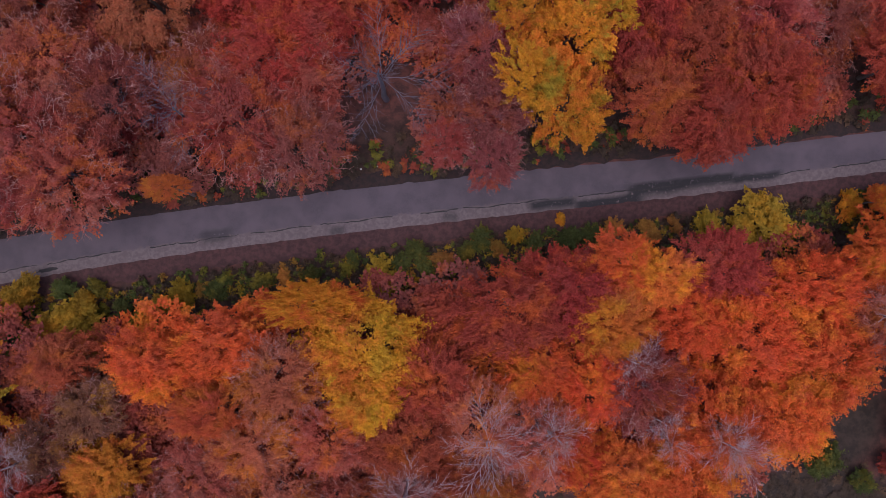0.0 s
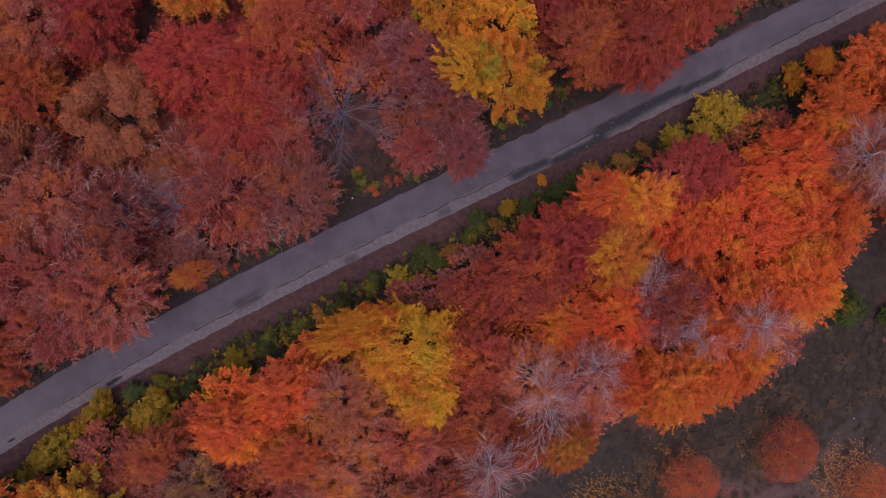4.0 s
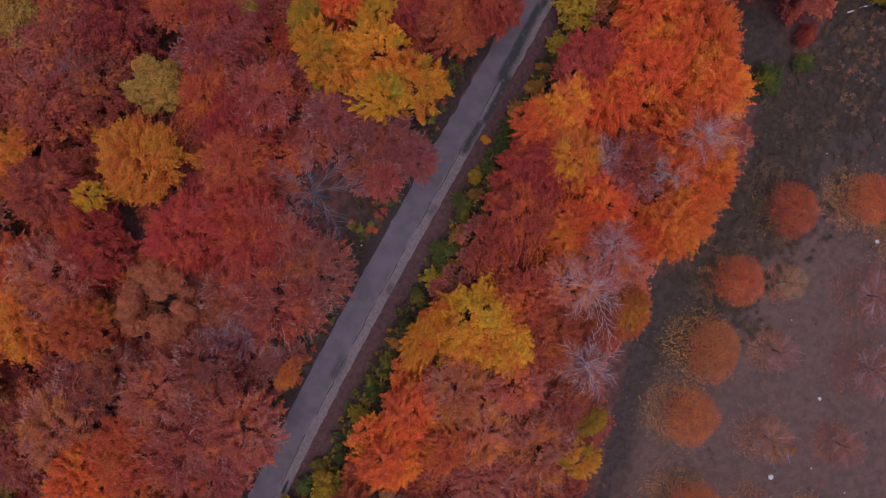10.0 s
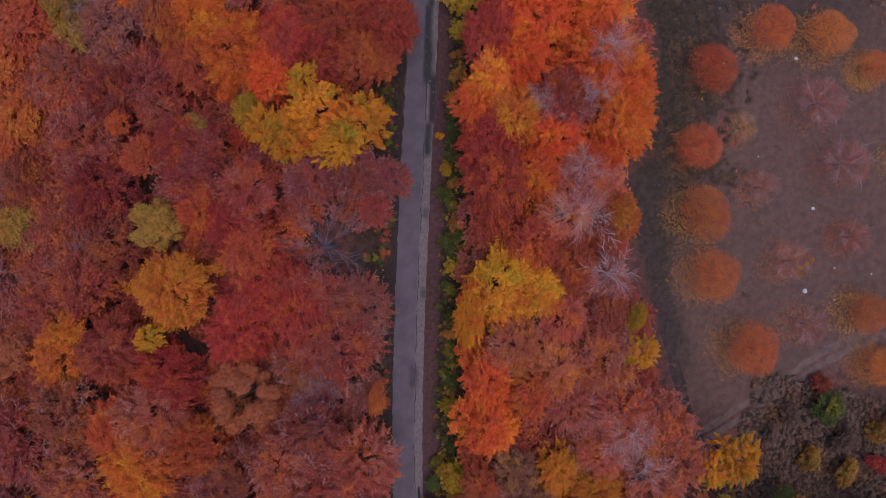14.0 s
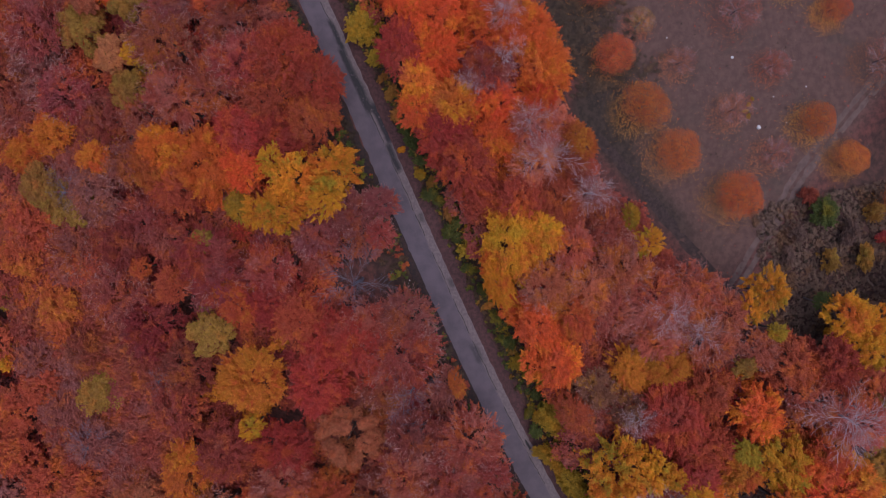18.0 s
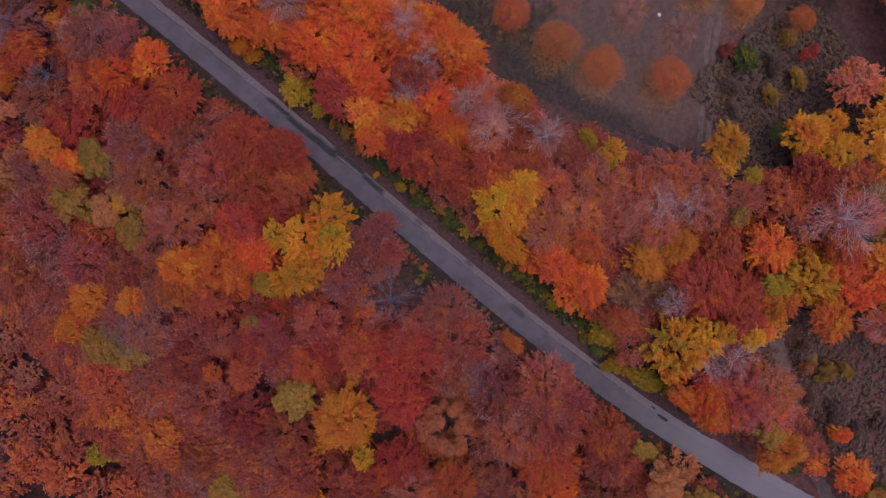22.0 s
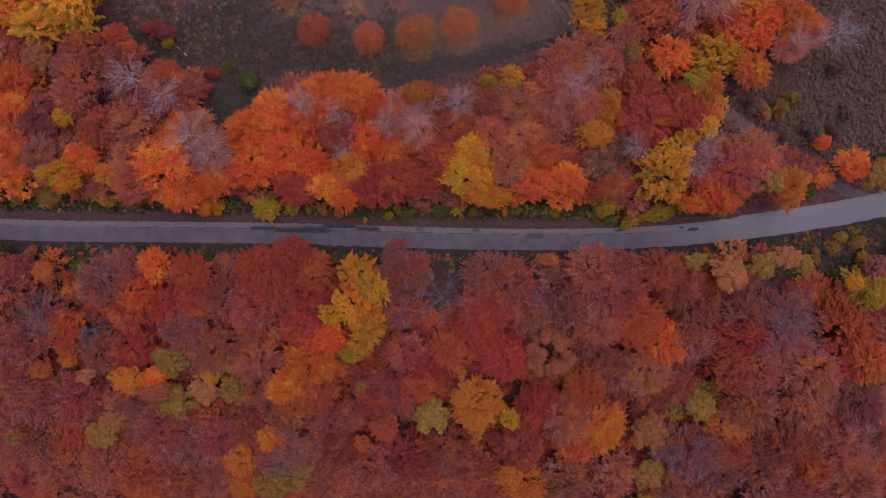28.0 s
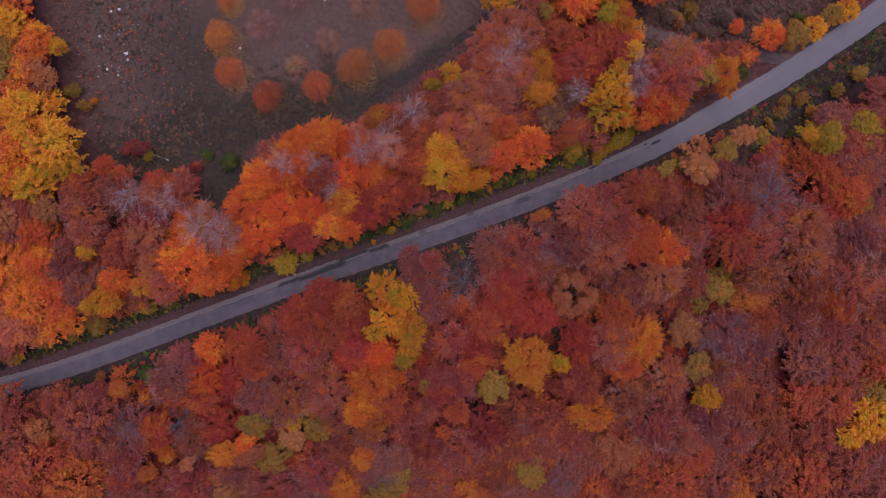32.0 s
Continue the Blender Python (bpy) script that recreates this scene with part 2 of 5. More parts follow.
def plain(name, a, b, scale, rough=0.9):
    m, nodes, links, bsdf = mat(name)
    n = tex_noise(nodes, links, scale, 5, 0.65)
    links.new(mix(nodes, links, remap(nodes, links, n.outputs[0], 0.35, 0.65), a, b), bsdf.inputs["Base Color"])
    bsdf.inputs["Roughness"].default_value = rough
    bump(nodes, links, bsdf, n.outputs[0], 0.5, 0.05)
    return m


GROUND = ground_material()
ASPHALT = asphalt_material()
VERGE = plain("verge_leaf_litter", (0.040, 0.0165, 0.0165), (0.078, 0.031, 0.029), 1.6)
RUT = plain("rut_dark_earth", (0.024, 0.013, 0.011), (0.046, 0.026, 0.022), 1.3)
TRACK = plain("track_earth", (0.086, 0.052, 0.044), (0.122, 0.077, 0.065), 0.8)
CRACK = plain("crack_dark", (0.02, 0.018, 0.02), (0.035, 0.03, 0.03), 4.0)
# north verge litter, with the shade under the trees put into its colour
SHADY = plain("shaded_leaf_litter", (0.016, 0.010, 0.009), (0.034, 0.016, 0.014), 1.6)
STONE = plain("pale_stone", (0.42, 0.40, 0.40), (0.55, 0.53, 0.52), 6.0)


# ---- mesh helpers ----
def mesh_of(name, verts, faces, material):
    me = bpy.data.meshes.new(name)
    me.from_pydata(verts, [], faces)
    me.materials.append(material)
    return me


def smooth(me):
    me.polygons.foreach_set("use_smooth", [True] * len(me.polygons))
    return me


def part(name, me, parent, label="", material=None, m=None):
    """One mesh as a part under its thing."""
    ob = new(name, me)
    ob.parent = parent
    if m is not None:
        ob.matrix_basis = m
    if material is not None:
        ob.material_slots[0].link = "OBJECT"
        ob.material_slots[0].material = material
    if label:
        ob["label"] = label
    return ob


def tube(verts, faces, pts, r0, r1, sides):
    """A tapered branch along pts."""
    base = len(verts)
    n = len(pts)
    for i, p in enumerate(pts):
        d = (pts[min(i + 1, n - 1)] - pts[max(i - 1, 0)]).normalized()
        a = d.orthogonal().normalized()
        b = d.cross(a)
        r = r0 + (r1 - r0) * i / (n - 1)
        for k in range(sides):
            w = 2 * math.pi * k / sides
            verts.append(p + (a * math.cos(w) + b * math.sin(w)) * r)
    for i in range(n - 1):
        for k in range(sides):
            k2 = (k + 1) % sides
            faces.append((base + i * sides + k, base + i * sides + k2, base + (i + 1) * sides + k2, base + (i + 1) * sides + k))
    faces.append(tuple(base + (n - 1) * sides + k for k in range(sides)))


def bend(rng, a, b, n, wob, lift=0.0, kink=0.014):
    """Points of a branch from a to b that wavers and sags or lifts."""
    out = []
    ln = (b - a).length
    off = Vector((rng.uniform(-1, 1), rng.uniform(-1, 1), rng.uniform(-0.5, 0.5))) * wob * ln
    for i in range(n):
        t = i / (n - 1)
        p = a.lerp(b, t) + off * math.sin(math.pi * t) + Vector((0, 0, lift * ln * math.sin(math.pi * t)))
        p += Vector((rng.uniform(-1, 1), rng.uniform(-1, 1), rng.uniform(-1, 1))) * (kink * ln if 0 < i < n - 1 else 0)
        out.append(p)
    return out


def leaf_mesh(name, v):
    """One mesh of loose three-cornered leaves."""
    n = len(v)
    me = bpy.data.meshes.new(name)
    me.vertices.add(n * 3)
    me.vertices.foreach_set("co", v.reshape(-1))
    me.loops.add(n * 3)
    me.loops.foreach_set("vertex_index", np.arange(n * 3, dtype=np.int32))
    me.polygons.add(n)
    me.polygons.foreach_set("loop_start", np.arange(0, n * 3, 3, dtype=np.int32))
    me.materials.append(LEAF["D"])
    me.update(calc_edges=True)
    return me


def leaf_shell(name, seed, count, lobes, size, spread=0.62, lobe=(0.30, 0.46), flat=0.75, fuzz=0.12, hole=0.0, upward=0.25, ragged=0.22, tilt=0.36):
    """A crown of loose leaf sprays, radius 1: lobes set round a dome, each wrapped in small pointed sprays that face outwards."""
    rng = np.random.default_rng(seed)
    cs, rs = [], []
    for i in range(lobes):
        g = i * 2.39996 + rng.uniform(-0.4, 0.4)
        f = math.sqrt((i + 0.5) / lobes)
        f = hole + (1 - hole) * f
        rad = spread * f * rng.uniform(0.85, 1.15)
        z = flat * (0.78 * math.sqrt(max(0.0, 1 - f * f)) + rng.uniform(-0.17, 0.15))
        rad *= 1 + ragged * noise.noise((2.2 * math.cos(g), 2.2 * math.sin(g), seed * 1.7))
        cs.append((rad * math.cos(g), rad * math.sin(g), z))
        rs.append(rng.uniform(*lobe))
    cs, rs = np.array(cs), np.array(rs)
    pick = rng.choice(lobes, count * 2, p=rs ** 2 / (rs ** 2).sum())
    d = rng.normal(size=(count * 2, 3))
    d[:, 2] = d[:, 2] * 0.9 + upward
    d /= np.linalg.norm(d, axis=1)[:, None]
    depth = 1 - np.abs(rng.normal(0, fuzz, count * 2)) * rng.choice([1, -0.6, -1.6], count * 2, p=[0.66, 0.2, 0.14])
    under = rng.random(count * 2) < 0.13
    depth = np.where(under, rng.uniform(0.70, 0.86, count * 2), depth)
    p = cs[pick] + d * (rs[pick] * depth)[:, None] * np.array([1, 1, flat + 0.15])
    away = cs / (np.linalg.norm(cs, axis=1)[:, None] + 1e-6) * np.array([1, 1, 0.3])
    reach = np.maximum(0, (d * away[pick]).sum(1)) * rs[pick] * rng.choice([0.05, 0.25, 0.6], count * 2, p=[0.55, 0.33, 0.12])
    p += away[pick] * reach[:, None]
    inside = np.zeros(len(p))
    for k in range(lobes):
        inside += (np.linalg.norm((p - cs[k]) / np.array([1, 1, flat + 0.15]), axis=1) < rs[k] * 0.72) & (pick != k)
    keep = np.where((inside == 0) & (d[:, 2] > -0.55))[0][:count]
    p, d, under = p[keep], d[keep], under[keep]
    n = len(p)
    out = p * np.array([1, 1, 0.4])
    out /= np.linalg.norm(out, axis=1)[:, None] + 1e-6
    axis = out * 0.7 + d * 0.35 + rng.normal(0, 0.45, (n, 3))
    nor = d * 0.6 + np.array([0, 0, 0.6]) + rng.normal(0, tilt, (n, 3))
    nor /= np.linalg.norm(nor, axis=1)[:, None]
    axis -= nor * (axis * nor).sum(1)[:, None]
    axis /= np.linalg.norm(axis, axis=1)[:, None] + 1e-9
    side = np.cross(nor, axis)
    ln = (size * rng.uniform(0.6, 1.5, n) * np.where(under, 2.6, 1.0))[:, None]
    wd = ln * rng.uniform(0.33, 0.56, n)[:, None]
    v = np.empty((n, 3, 3))
    v[:, 0] = p - axis * ln * 0.5 - side * wd
    v[:, 1] = p - axis * ln * 0.4 + side * wd
    v[:, 2] = p + axis * ln * 0.6 - nor * ln * 0.08
    return leaf_mesh(name, v)


def spray_crown(name, seed, sprays, leaves, size, flat=0.76, relief=0.13, reach=(0.16, 0.34), under=0.2, gaps=0.0, tilt=0.42, wide=0.042, root_at=0.78, lobes=15, tuft=0.06):
    """A feathery crown, radius 1: leaf-bearing sprays set over an uneven dome, pointing outwards, over an inner layer of larger leaves."""
    rng = np.random.default_rng(seed)
    n = sprays
    g = rng.uniform(0, 2 * np.pi, n)
    f = np.sqrt(rng.uniform(0, 1, n))
    edge = np.array([1 + 0.20 * noise.noise((1.4 * math.cos(w), 1.4 * math.sin(w), seed)) + 0.16 * noise.noise((4 * math.cos(w), 4 * math.sin(w), seed + 9)) for w in g])
    rad = f * root_at * edge
    x, y = rad * np.cos(g), rad * np.sin(g)
    wave = np.array([noise.noise((2.1 * a, 2.1 * c, seed * 1.3)) + 0.55 * noise.noise((5.2 * a, 5.2 * c, seed * 2.3)) for a, c in zip(x, y)])
    lc = [(0.82 * math.sqrt((i + 0.5) / lobes) * math.cos(i * 2.4 + rng.uniform(-0.5, 0.5)), 0.82 * math.sqrt((i + 0.5) / lobes) * math.sin(i * 2.4 + rng.uniform(-0.5, 0.5)), rng.uniform(0.22, 0.38)) for i in range(lobes)]
    swell = np.max([np.sqrt(np.maximum(0, 1 - ((x - a) ** 2 + (y - c) ** 2) / q ** 2)) * q for a, c, q in lc], axis=0)
    z = flat * (np.sqrt(np.maximum(0.02, 1 - f * f * 0.93)) - 0.12) + relief * wave + 0.5 * swell - 0.1 + rng.normal(0, tuft, n)
    keep = wave > np.quantile(wave, gaps)
    z = np.where(keep, z, z - 0.22)
    root = np.stack([x, y, z], 1)
    way = np.stack([np.cos(g) * (0.25 + 0.75 * f), np.sin(g) * (0.25 + 0.75 * f), 0.75 - 0.75 * f], 1) + rng.normal(0, 0.42, (n, 3)) * np.array([1, 1, 0.6])
    way /= np.linalg.norm(way, axis=1)[:, None]
    ln = rng.uniform(*reach, n)
    k = np.repeat(np.arange(n), leaves)
    m = len(k)
    t = rng.triangular(-0.3, 0.35, 1.0, m)
    width = wide * (1.15 - np.maximum(0, t))
    p = root[k] + way[k] * (ln[k] * t)[:, None] + rng.normal(0, 1, (m, 3)) * width[:, None] * np.array([1, 1, 0.55])
    axis = way[k] + rng.normal(0, 0.55, (m, 3))
    deep = rng.random(m) < under
    p[deep] *= np.array([0.95, 0.95, 1])
    p[deep, 2] -= rng.uniform(0.06, 0.16, deep.sum())
    nor = way[k] * 0.15 + np.array([0, 0, 1.0]) + rng.normal(0, tilt, (m, 3))
    nor /= np.linalg.norm(nor, axis=1)[:, None]
    axis -= nor * (axis * nor).sum(1)[:, None]
    axis /= np.linalg.norm(axis, axis=1)[:, None] + 1e-9
    side = np.cross(nor, axis)
    s = (size * rng.uniform(0.6, 1.45, m) * np.where(deep, 1.9, 1.0))[:, None]
    wd = s * rng.uniform(0.33, 0.56, m)[:, None]
    v = np.empty((m, 3, 3))
    v[:, 0] = p - axis * s * 0.5 - side * wd
    v[:, 1] = p - axis * s * 0.4 + side * wd
    v[:, 2] = p + axis * s * 0.6 - nor * s * 0.08
    return leaf_mesh(name, v)


def trunk_mesh(seed):
    """A trunk of height 1, slightly crooked, flared at the foot."""
    rng = random.Random(seed)
    v, f = [], []
    pts = bend(rng, Vector((0, 0, -0.05)), Vector((rng.uniform(-0.04, 0.04), rng.uniform(-0.04, 0.04), 0.8)), 7, 0.03)
    tube(v, f, pts, 0.030, 0.003, 7)
    return smooth(mesh_of("trunk", v, f, BARK))


def limb_mesh(seed, twigs, material, reach=1.0, thick=1.0):
    """A limb from the trunk outwards along +x, length 1, and its side branches."""
    rng = random.Random(seed)
    v, f = [], []
    tv, tf = [], []
    tip = Vector((reach, rng.uniform(-0.1, 0.1), rng.uniform(0.35, 0.7)))
    main = bend(rng, Vector((0, 0, 0)), tip, 8, 0.02, 0.06, 0.005)
    tube(v, f, main, 0.0046 * thick, 0.0014 * thick, 4)
    for k in range(twigs):
        t = 0.25 + 0.72 * k / max(1, twigs - 1)
        i = min(6, int(t * 7))
        a = main[i].lerp(main[i + 1], t * 7 - i)
        s = 1 if k % 2 else -1
        w = rng.uniform(0.3, 0.85) * s
        ln = (0.55 - 0.30 * t) * rng.uniform(0.7, 1.2)
        b = a + Vector((math.cos(w) * ln, math.sin(w) * ln, rng.uniform(0.0, 0.35) * ln))
        sub = bend(rng, a, b, 5, 0.04, 0.05, 0.008)
        tube(tv, tf, sub, 0.0032 * thick, 0.0013 * thick, 3)
        for j in range(5):
            c = sub[1 + j % 4]
            w2 = w + rng.uniform(-0.9, 0.9)
            l2 = ln * rng.uniform(0.25, 0.5)
            e = c + Vector((math.cos(w2) * l2, math.sin(w2) * l2, rng.uniform(0.0, 0.5) * l2))
            tube(tv, tf, bend(rng, c, e, 3, 0.03, 0, 0.005), 0.0024, 0.0011, 3)
    return smooth(mesh_of("limb", v, f, material)), smooth(mesh_of("twig_spray", tv, tf, material))


def add_limb(pair, parent, m, material=None):
    """A limb under its tree, with its twigs under the limb."""
    limb = part("limb", pair[0], parent, material=material, m=m)
    part("twig_spray", pair[1], limb, material=material)["kind"] = "stuff"


def twig_mesh(seed, count):
    """Fine twigs that stand out of a thin crown, radius 1."""
    rng = random.Random(seed)
    v, f = [], []
    for k in range(count):
        g, u = rng.uniform(0, 2 * math.pi), rng.uniform(0.02, 0.95)
        r = math.sqrt(u)
        a = Vector((r * math.cos(g), r * math.sin(g), 0.72 * math.sqrt(max(0.0, 1 - r * r * 0.75)) + rng.uniform(-0.06, 0.02)))
        w = g + rng.gauss(0, 0.8)
        ln = rng.uniform(0.10, 0.24)
        top = a + Vector((math.cos(w) * ln, math.sin(w) * ln, rng.uniform(0.0, 0.10)))
        tube(v, f, bend(rng, a, top, 3, 0.14), 0.0036, 0.0014, 3)
        for e in range(3):
            w2 = w + rng.choice((-1, 1)) * rng.uniform(0.4, 1.0)
            c = a.lerp(top, rng.uniform(0.3, 0.95))
            l = ln * rng.uniform(0.25, 0.55)
            tube(v, f, [c, c + Vector((math.cos(w2) * l, math.sin(w2) * l, 0.02))], 0.0024, 0.001, 3)
    return mesh_of("twig_spray", v, f, TWIG)


# ---- ground: one sheet out to the horizon ----
def build_ground():
    xs = [-2500, -1200, -600, -350, -220, -160] + [-130 + 1.25 * i for i in range(209)] + [160, 220, 350, 600, 1200, 2500]
    ys = [-2500, -1200, -600, -350, -220, -150] + [-110 + 1.25 * i for i in range(185)] + [150, 220, 350, 600, 1200, 2500]
    verts, fs, ss = [], [], []
    for y in ys:
        for x in xs:
            verts.append((x, y, land(x, y)))
            fs.append(field_share(x, y))
            ss.append(scrub_share(x, y))
    w = len(xs)
    faces = [(j * w + i, j * w + i + 1, (j + 1) * w + i + 1, (j + 1) * w + i) for j in range(len(ys) - 1) for i in range(w - 1)]
    me = smooth(mesh_of("ground", verts, faces, GROUND))
    for key, vals in (("field", fs), ("scrub", ss)):
        me.attributes.new(key, "FLOAT", "POINT").data.foreach_set("value", vals)
    return tagged(new("ground", me), "dark leaf-littered forest floor and grey-brown field", "ground", kind="structure")


build_ground()


def ribbon(name, pts, half, lift, material, label, category, jag=0.0, cols=2, seed=1):
    """A strip of ground laid along pts, with uneven edges."""
    rng = random.Random(seed)
    verts, faces = [], []
    n = len(pts)
    for i, p in enumerate(pts):
        d = (pts[min(i + 1, n - 1)] - pts[max(0, i - 1)]).normalized()
        s = Vector((-d.y, d.x))
        for k in range(cols):
            a = (2 * k / (cols - 1) - 1) * half
            if k in (0, cols - 1):
                a *= 1 + rng.uniform(-jag, jag)
            q = p + s * a
            verts.append((q.x, q.y, land(q.x, q.y) + lift))
    for i in range(n - 1):
        for k in range(cols - 1):
            faces.append((i * cols + k, (i + 1) * cols + k, (i + 1) * cols + k + 1, i * cols + k + 1))
    ob = new(name, mesh_of(name, verts, faces, material))
    return tagged(ob, label, category, kind="structure")


def build_road():
    """The asphalt: cambered, with a crumbling pale southern edge, damp patches and a dusty western end."""
    rng = random.Random(5)
    xs = [-600, -400, -250] + [-160 + 0.5 * i for i in range(641)] + [250, 400, 600]
    rows = 13
    verts, faces, ac, du, da = [], [], [], [], []
    for x in xs:
        d = road_dir(x)
        c, s = Vector((x, road_y(x))), Vector((-d.y, d.x))
        south = 2.45 + 0.22 * noise.noise((x * 0.7, 1, 0)) + 0.14 * noise.noise((x * 2.3, 5, 0)) + 0.5 * ramp(-x, 50, 70)
        north = 2.30 + 0.35 * (1 - ramp(x, 5, 25)) + 0.10 * noise.noise((x * 0.5, 9, 0))
        for k in range(rows):
            u = k / (rows - 1)
            off = -south + u * (south + north)
            p = c + s * off
            edge = -0.06 if k in (0, rows - 1) else 0.0
            verts.append((p.x, p.y, 0.10 - 0.018 * abs(off) + edge))
            ac.append(u)
            du.append(0.75 * ramp(-x, 40, 66) * (1 - 0.25 * u))
            spots = 0
            for a, b, q, wd in ((-21.5, 2.2, 0.33, 0.20), (14.0, 3.0, 0.20, 0.14), (20.0, 4.5, 0.10, 0.16), (25.5, 4.0, 0.30, 0.16), (31.0, 3.5, 0.36, 0.14), (36.0, 3.5, 0.32, 0.10), (-9.0, 1.2, 0.14, 0.10), (3.0, 1.2, 0.16, 0.12)):
                spots = max(spots, (1 - ramp(abs(x - a), b * 0.5, b)) * (1 - ramp(abs(u - q), wd * 0.5, wd)))
            da.append(min(1.0, 1.8 * spots) if x > 5 else 0.6 * spots)
    for i in range(len(xs) - 1):
        for k in range(rows - 1):
            faces.append((i * rows + k, (i + 1) * rows + k, (i + 1) * rows + k + 1, i * rows + k + 1))
    me = smooth(mesh_of("road", verts, faces, ASPHALT))
    for key, vals in (("across", ac), ("dust", du), ("damp", da)):
        me.attributes.new(key, "FLOAT", "POINT").data.foreach_set("value", vals)
    return tagged(new("road", me), "narrow worn grey asphalt road with pale crumbling edge", "road", kind="structure")


road = build_road()


def line_along(a, b, off, step=0.6, wave=0.0):
    pts, x = [], a
    while x <= b:
        d = road_dir(x)
        w = off + wave * noise.noise((x * 0.35, 2, 0)) + wave * 0.5 * noise.noise((x * 1.7, 4, 0))
        pts.append(Vector((x - d.y * w, road_y(x) + d.x * w)))
        x += step
    return pts


def build_crack():
    """The long crack between the tar and its pale edge, broken here and there."""
    rng = random.Random(8)
    x = -46.0
    while x < 62:
        ln = rng.uniform(4, 13)
        pts = line_along(x, x + ln, -0.98, 0.4, 0.28)
        verts, faces = [], []
        for i, p in enumerate(pts):
            w = 0.055 * rng.uniform(0.4, 1.5)
            off = abs((p - Vector((p.x, road_y(p.x)))).length)
            z = 0.10 - 0.018 * off + 0.006
            verts += [(p.x, p.y - w, z), (p.x, p.y + w, z)]
        for i in range(len(pts) - 1):
            faces.append((2 * i, 2 * i + 2, 2 * i + 3, 2 * i + 1))
        part("crack", mesh_of("crack", verts, faces, CRACK), road, "dark crack along the worn edge")
        x += ln + rng.uniform(0.3, 3.0)


build_crack()
ribbon("verge_south", line_along(-64, 150, -3.05, 1.0, 0.25), 1.15, 0.035, VERGE, "reddish-brown leaf litter along the road's edge", "verge", 0.25, 4, 3)
# this strip carries the wood's shade in its dark material
ribbon("verge_north", line_along(-150, 150, 3.2, 1.0, 0.2), 0.8, 0.03, SHADY, "leaf litter between road and wood, painted dark with tree shade", "verge", 0.3, 3, 4)


def smooth_path(pts, step=1.0):
    """A rounded line through a few points."""
    out = []
    p = [Vector(q) for q in pts]
    for i in range(len(p) - 1):
        a, b, c, d = p[max(i - 1, 0)], p[i], p[i + 1], p[min(i + 2, len(p) - 1)]
        n = max(2, int((c - b).length / step))
        for k in range(n):
            t = k / n
            out.append(0.5 * (2 * b + (c - a) * t + (2 * a - 5 * b + 4 * c - d) * t * t + (3 * b - a - 3 * c + d) * t ** 3))
    return out + [p[-1]]


for off in (-0.75, 0.75):
    ribbon("field_track", [p + Vector((0.5, 0.86)) * off for p in smooth_path([(12, -26.5), (7.4, -29.2), (1.6, -32.5), (-4.5, -35.6), (-10.4, -38.9), (-16.4, -42.3), (-20, -45.5)])],
           0.5, 0.012, RUT, "dark wheel rut of bare earth along the field's edge", "track", 0.4, 3, 11)
    ribbon("cross_track", [p + Vector((0.74, 0.66)) * off for p in smooth_path([(-20, -44), (-13.4, -49.8), (-7.0, -55.2), (-1.4, -60.2), (4.2, -67), (14, -80), (24, -100)])],
           0.5, 0.014, TRACK, "wheel rut of bare earth across the field", "track", 0.4, 3, 12)
SIDE = smooth_path([(-91, -24.5), (-85, -25.5), (-80.3, -26.9), (-72.4, -29.2), (-64.7, -31.9), (-57, -34.7), (-52, -38.5), (-46, -48)])
ribbon("side_track", SIDE, 1.25, 0.014, TRACK, "narrow earth track that leaves the road", "track", 0.3, 4, 13)

# ---- kinds of trees ----
NEAR, FINE, FAR, OUTER, CLUMP, RING, GOLD, THIN, FINETHIN, SHRUB, LOW, SAPLING = [], [], [], [], [], [], [], [], [], [], [], []
for i in range(5):
    FINE.append(spray_crown("crown", 10 + i, 270, 112, 0.0228, relief=0.15, reach=(0.14, 0.42), gaps=0.06, under=0.24))
    FINETHIN.append(spray_crown("crown", 70 + i, 230, 108, 0.0212, relief=0.18, reach=(0.16, 0.46), gaps=0.13, under=0.22))
    NEAR.append(spray_crown("crown", 15 + i, 230, 56, 0.034, relief=0.17, reach=(0.15, 0.42), gaps=0.07, under=0.26))
    THIN.append(spray_crown("crown", 40 + i, 200, 56, 0.031, relief=0.2, reach=(0.16, 0.46), gaps=0.13, under=0.24))
for i in range(4):
    FAR.append(spray_crown("crown", 20 + i, 220, 30, 0.050, relief=0.16, reach=(0.15, 0.4), gaps=0.05))
    OUTER.append(spray_crown("crown", 26 + i, 110, 19, 0.078, relief=0.2, reach=(0.2, 0.48), gaps=0.1))
    CLUMP.append(leaf_shell("crown", 30 + i, 9000, 34, 0.040, 0.80, (0.13, 0.25), 0.8, 0.14, ragged=0.14))
    SHRUB.append(spray_crown("leaves", 60 + i, 80, 50, 0.066, 0.8, 0.28, (0.25, 0.6), gaps=0.25, wide=0.09, root_at=0.62))
    SAPLING.append(spray_crown("crown", 67 + i, 60, 12, 0.13, 0.62, reach=(0.2, 0.5), under=0.0, wide=0.1))
    LOW.append(spray_crown("crown", 64 + i, 90, 20, 0.082, 0.62, reach=(0.2, 0.5), under=0.04, wide=0.08))
for i in range(2):
    RING.append(leaf_shell("crown", 50 + i, 16000, 30, 0.030, 0.80, (0.15, 0.25), 0.7, 0.15, 0.46, ragged=0.14))
for i in range(3):
    GOLD.append(spray_crown("crown", 55 + i, 150, 110, 0.030, 0.78, 0.22, (0.14, 0.34), under=0.14, gaps=0.16, wide=0.040, root_at=0.8, tuft=0.09))
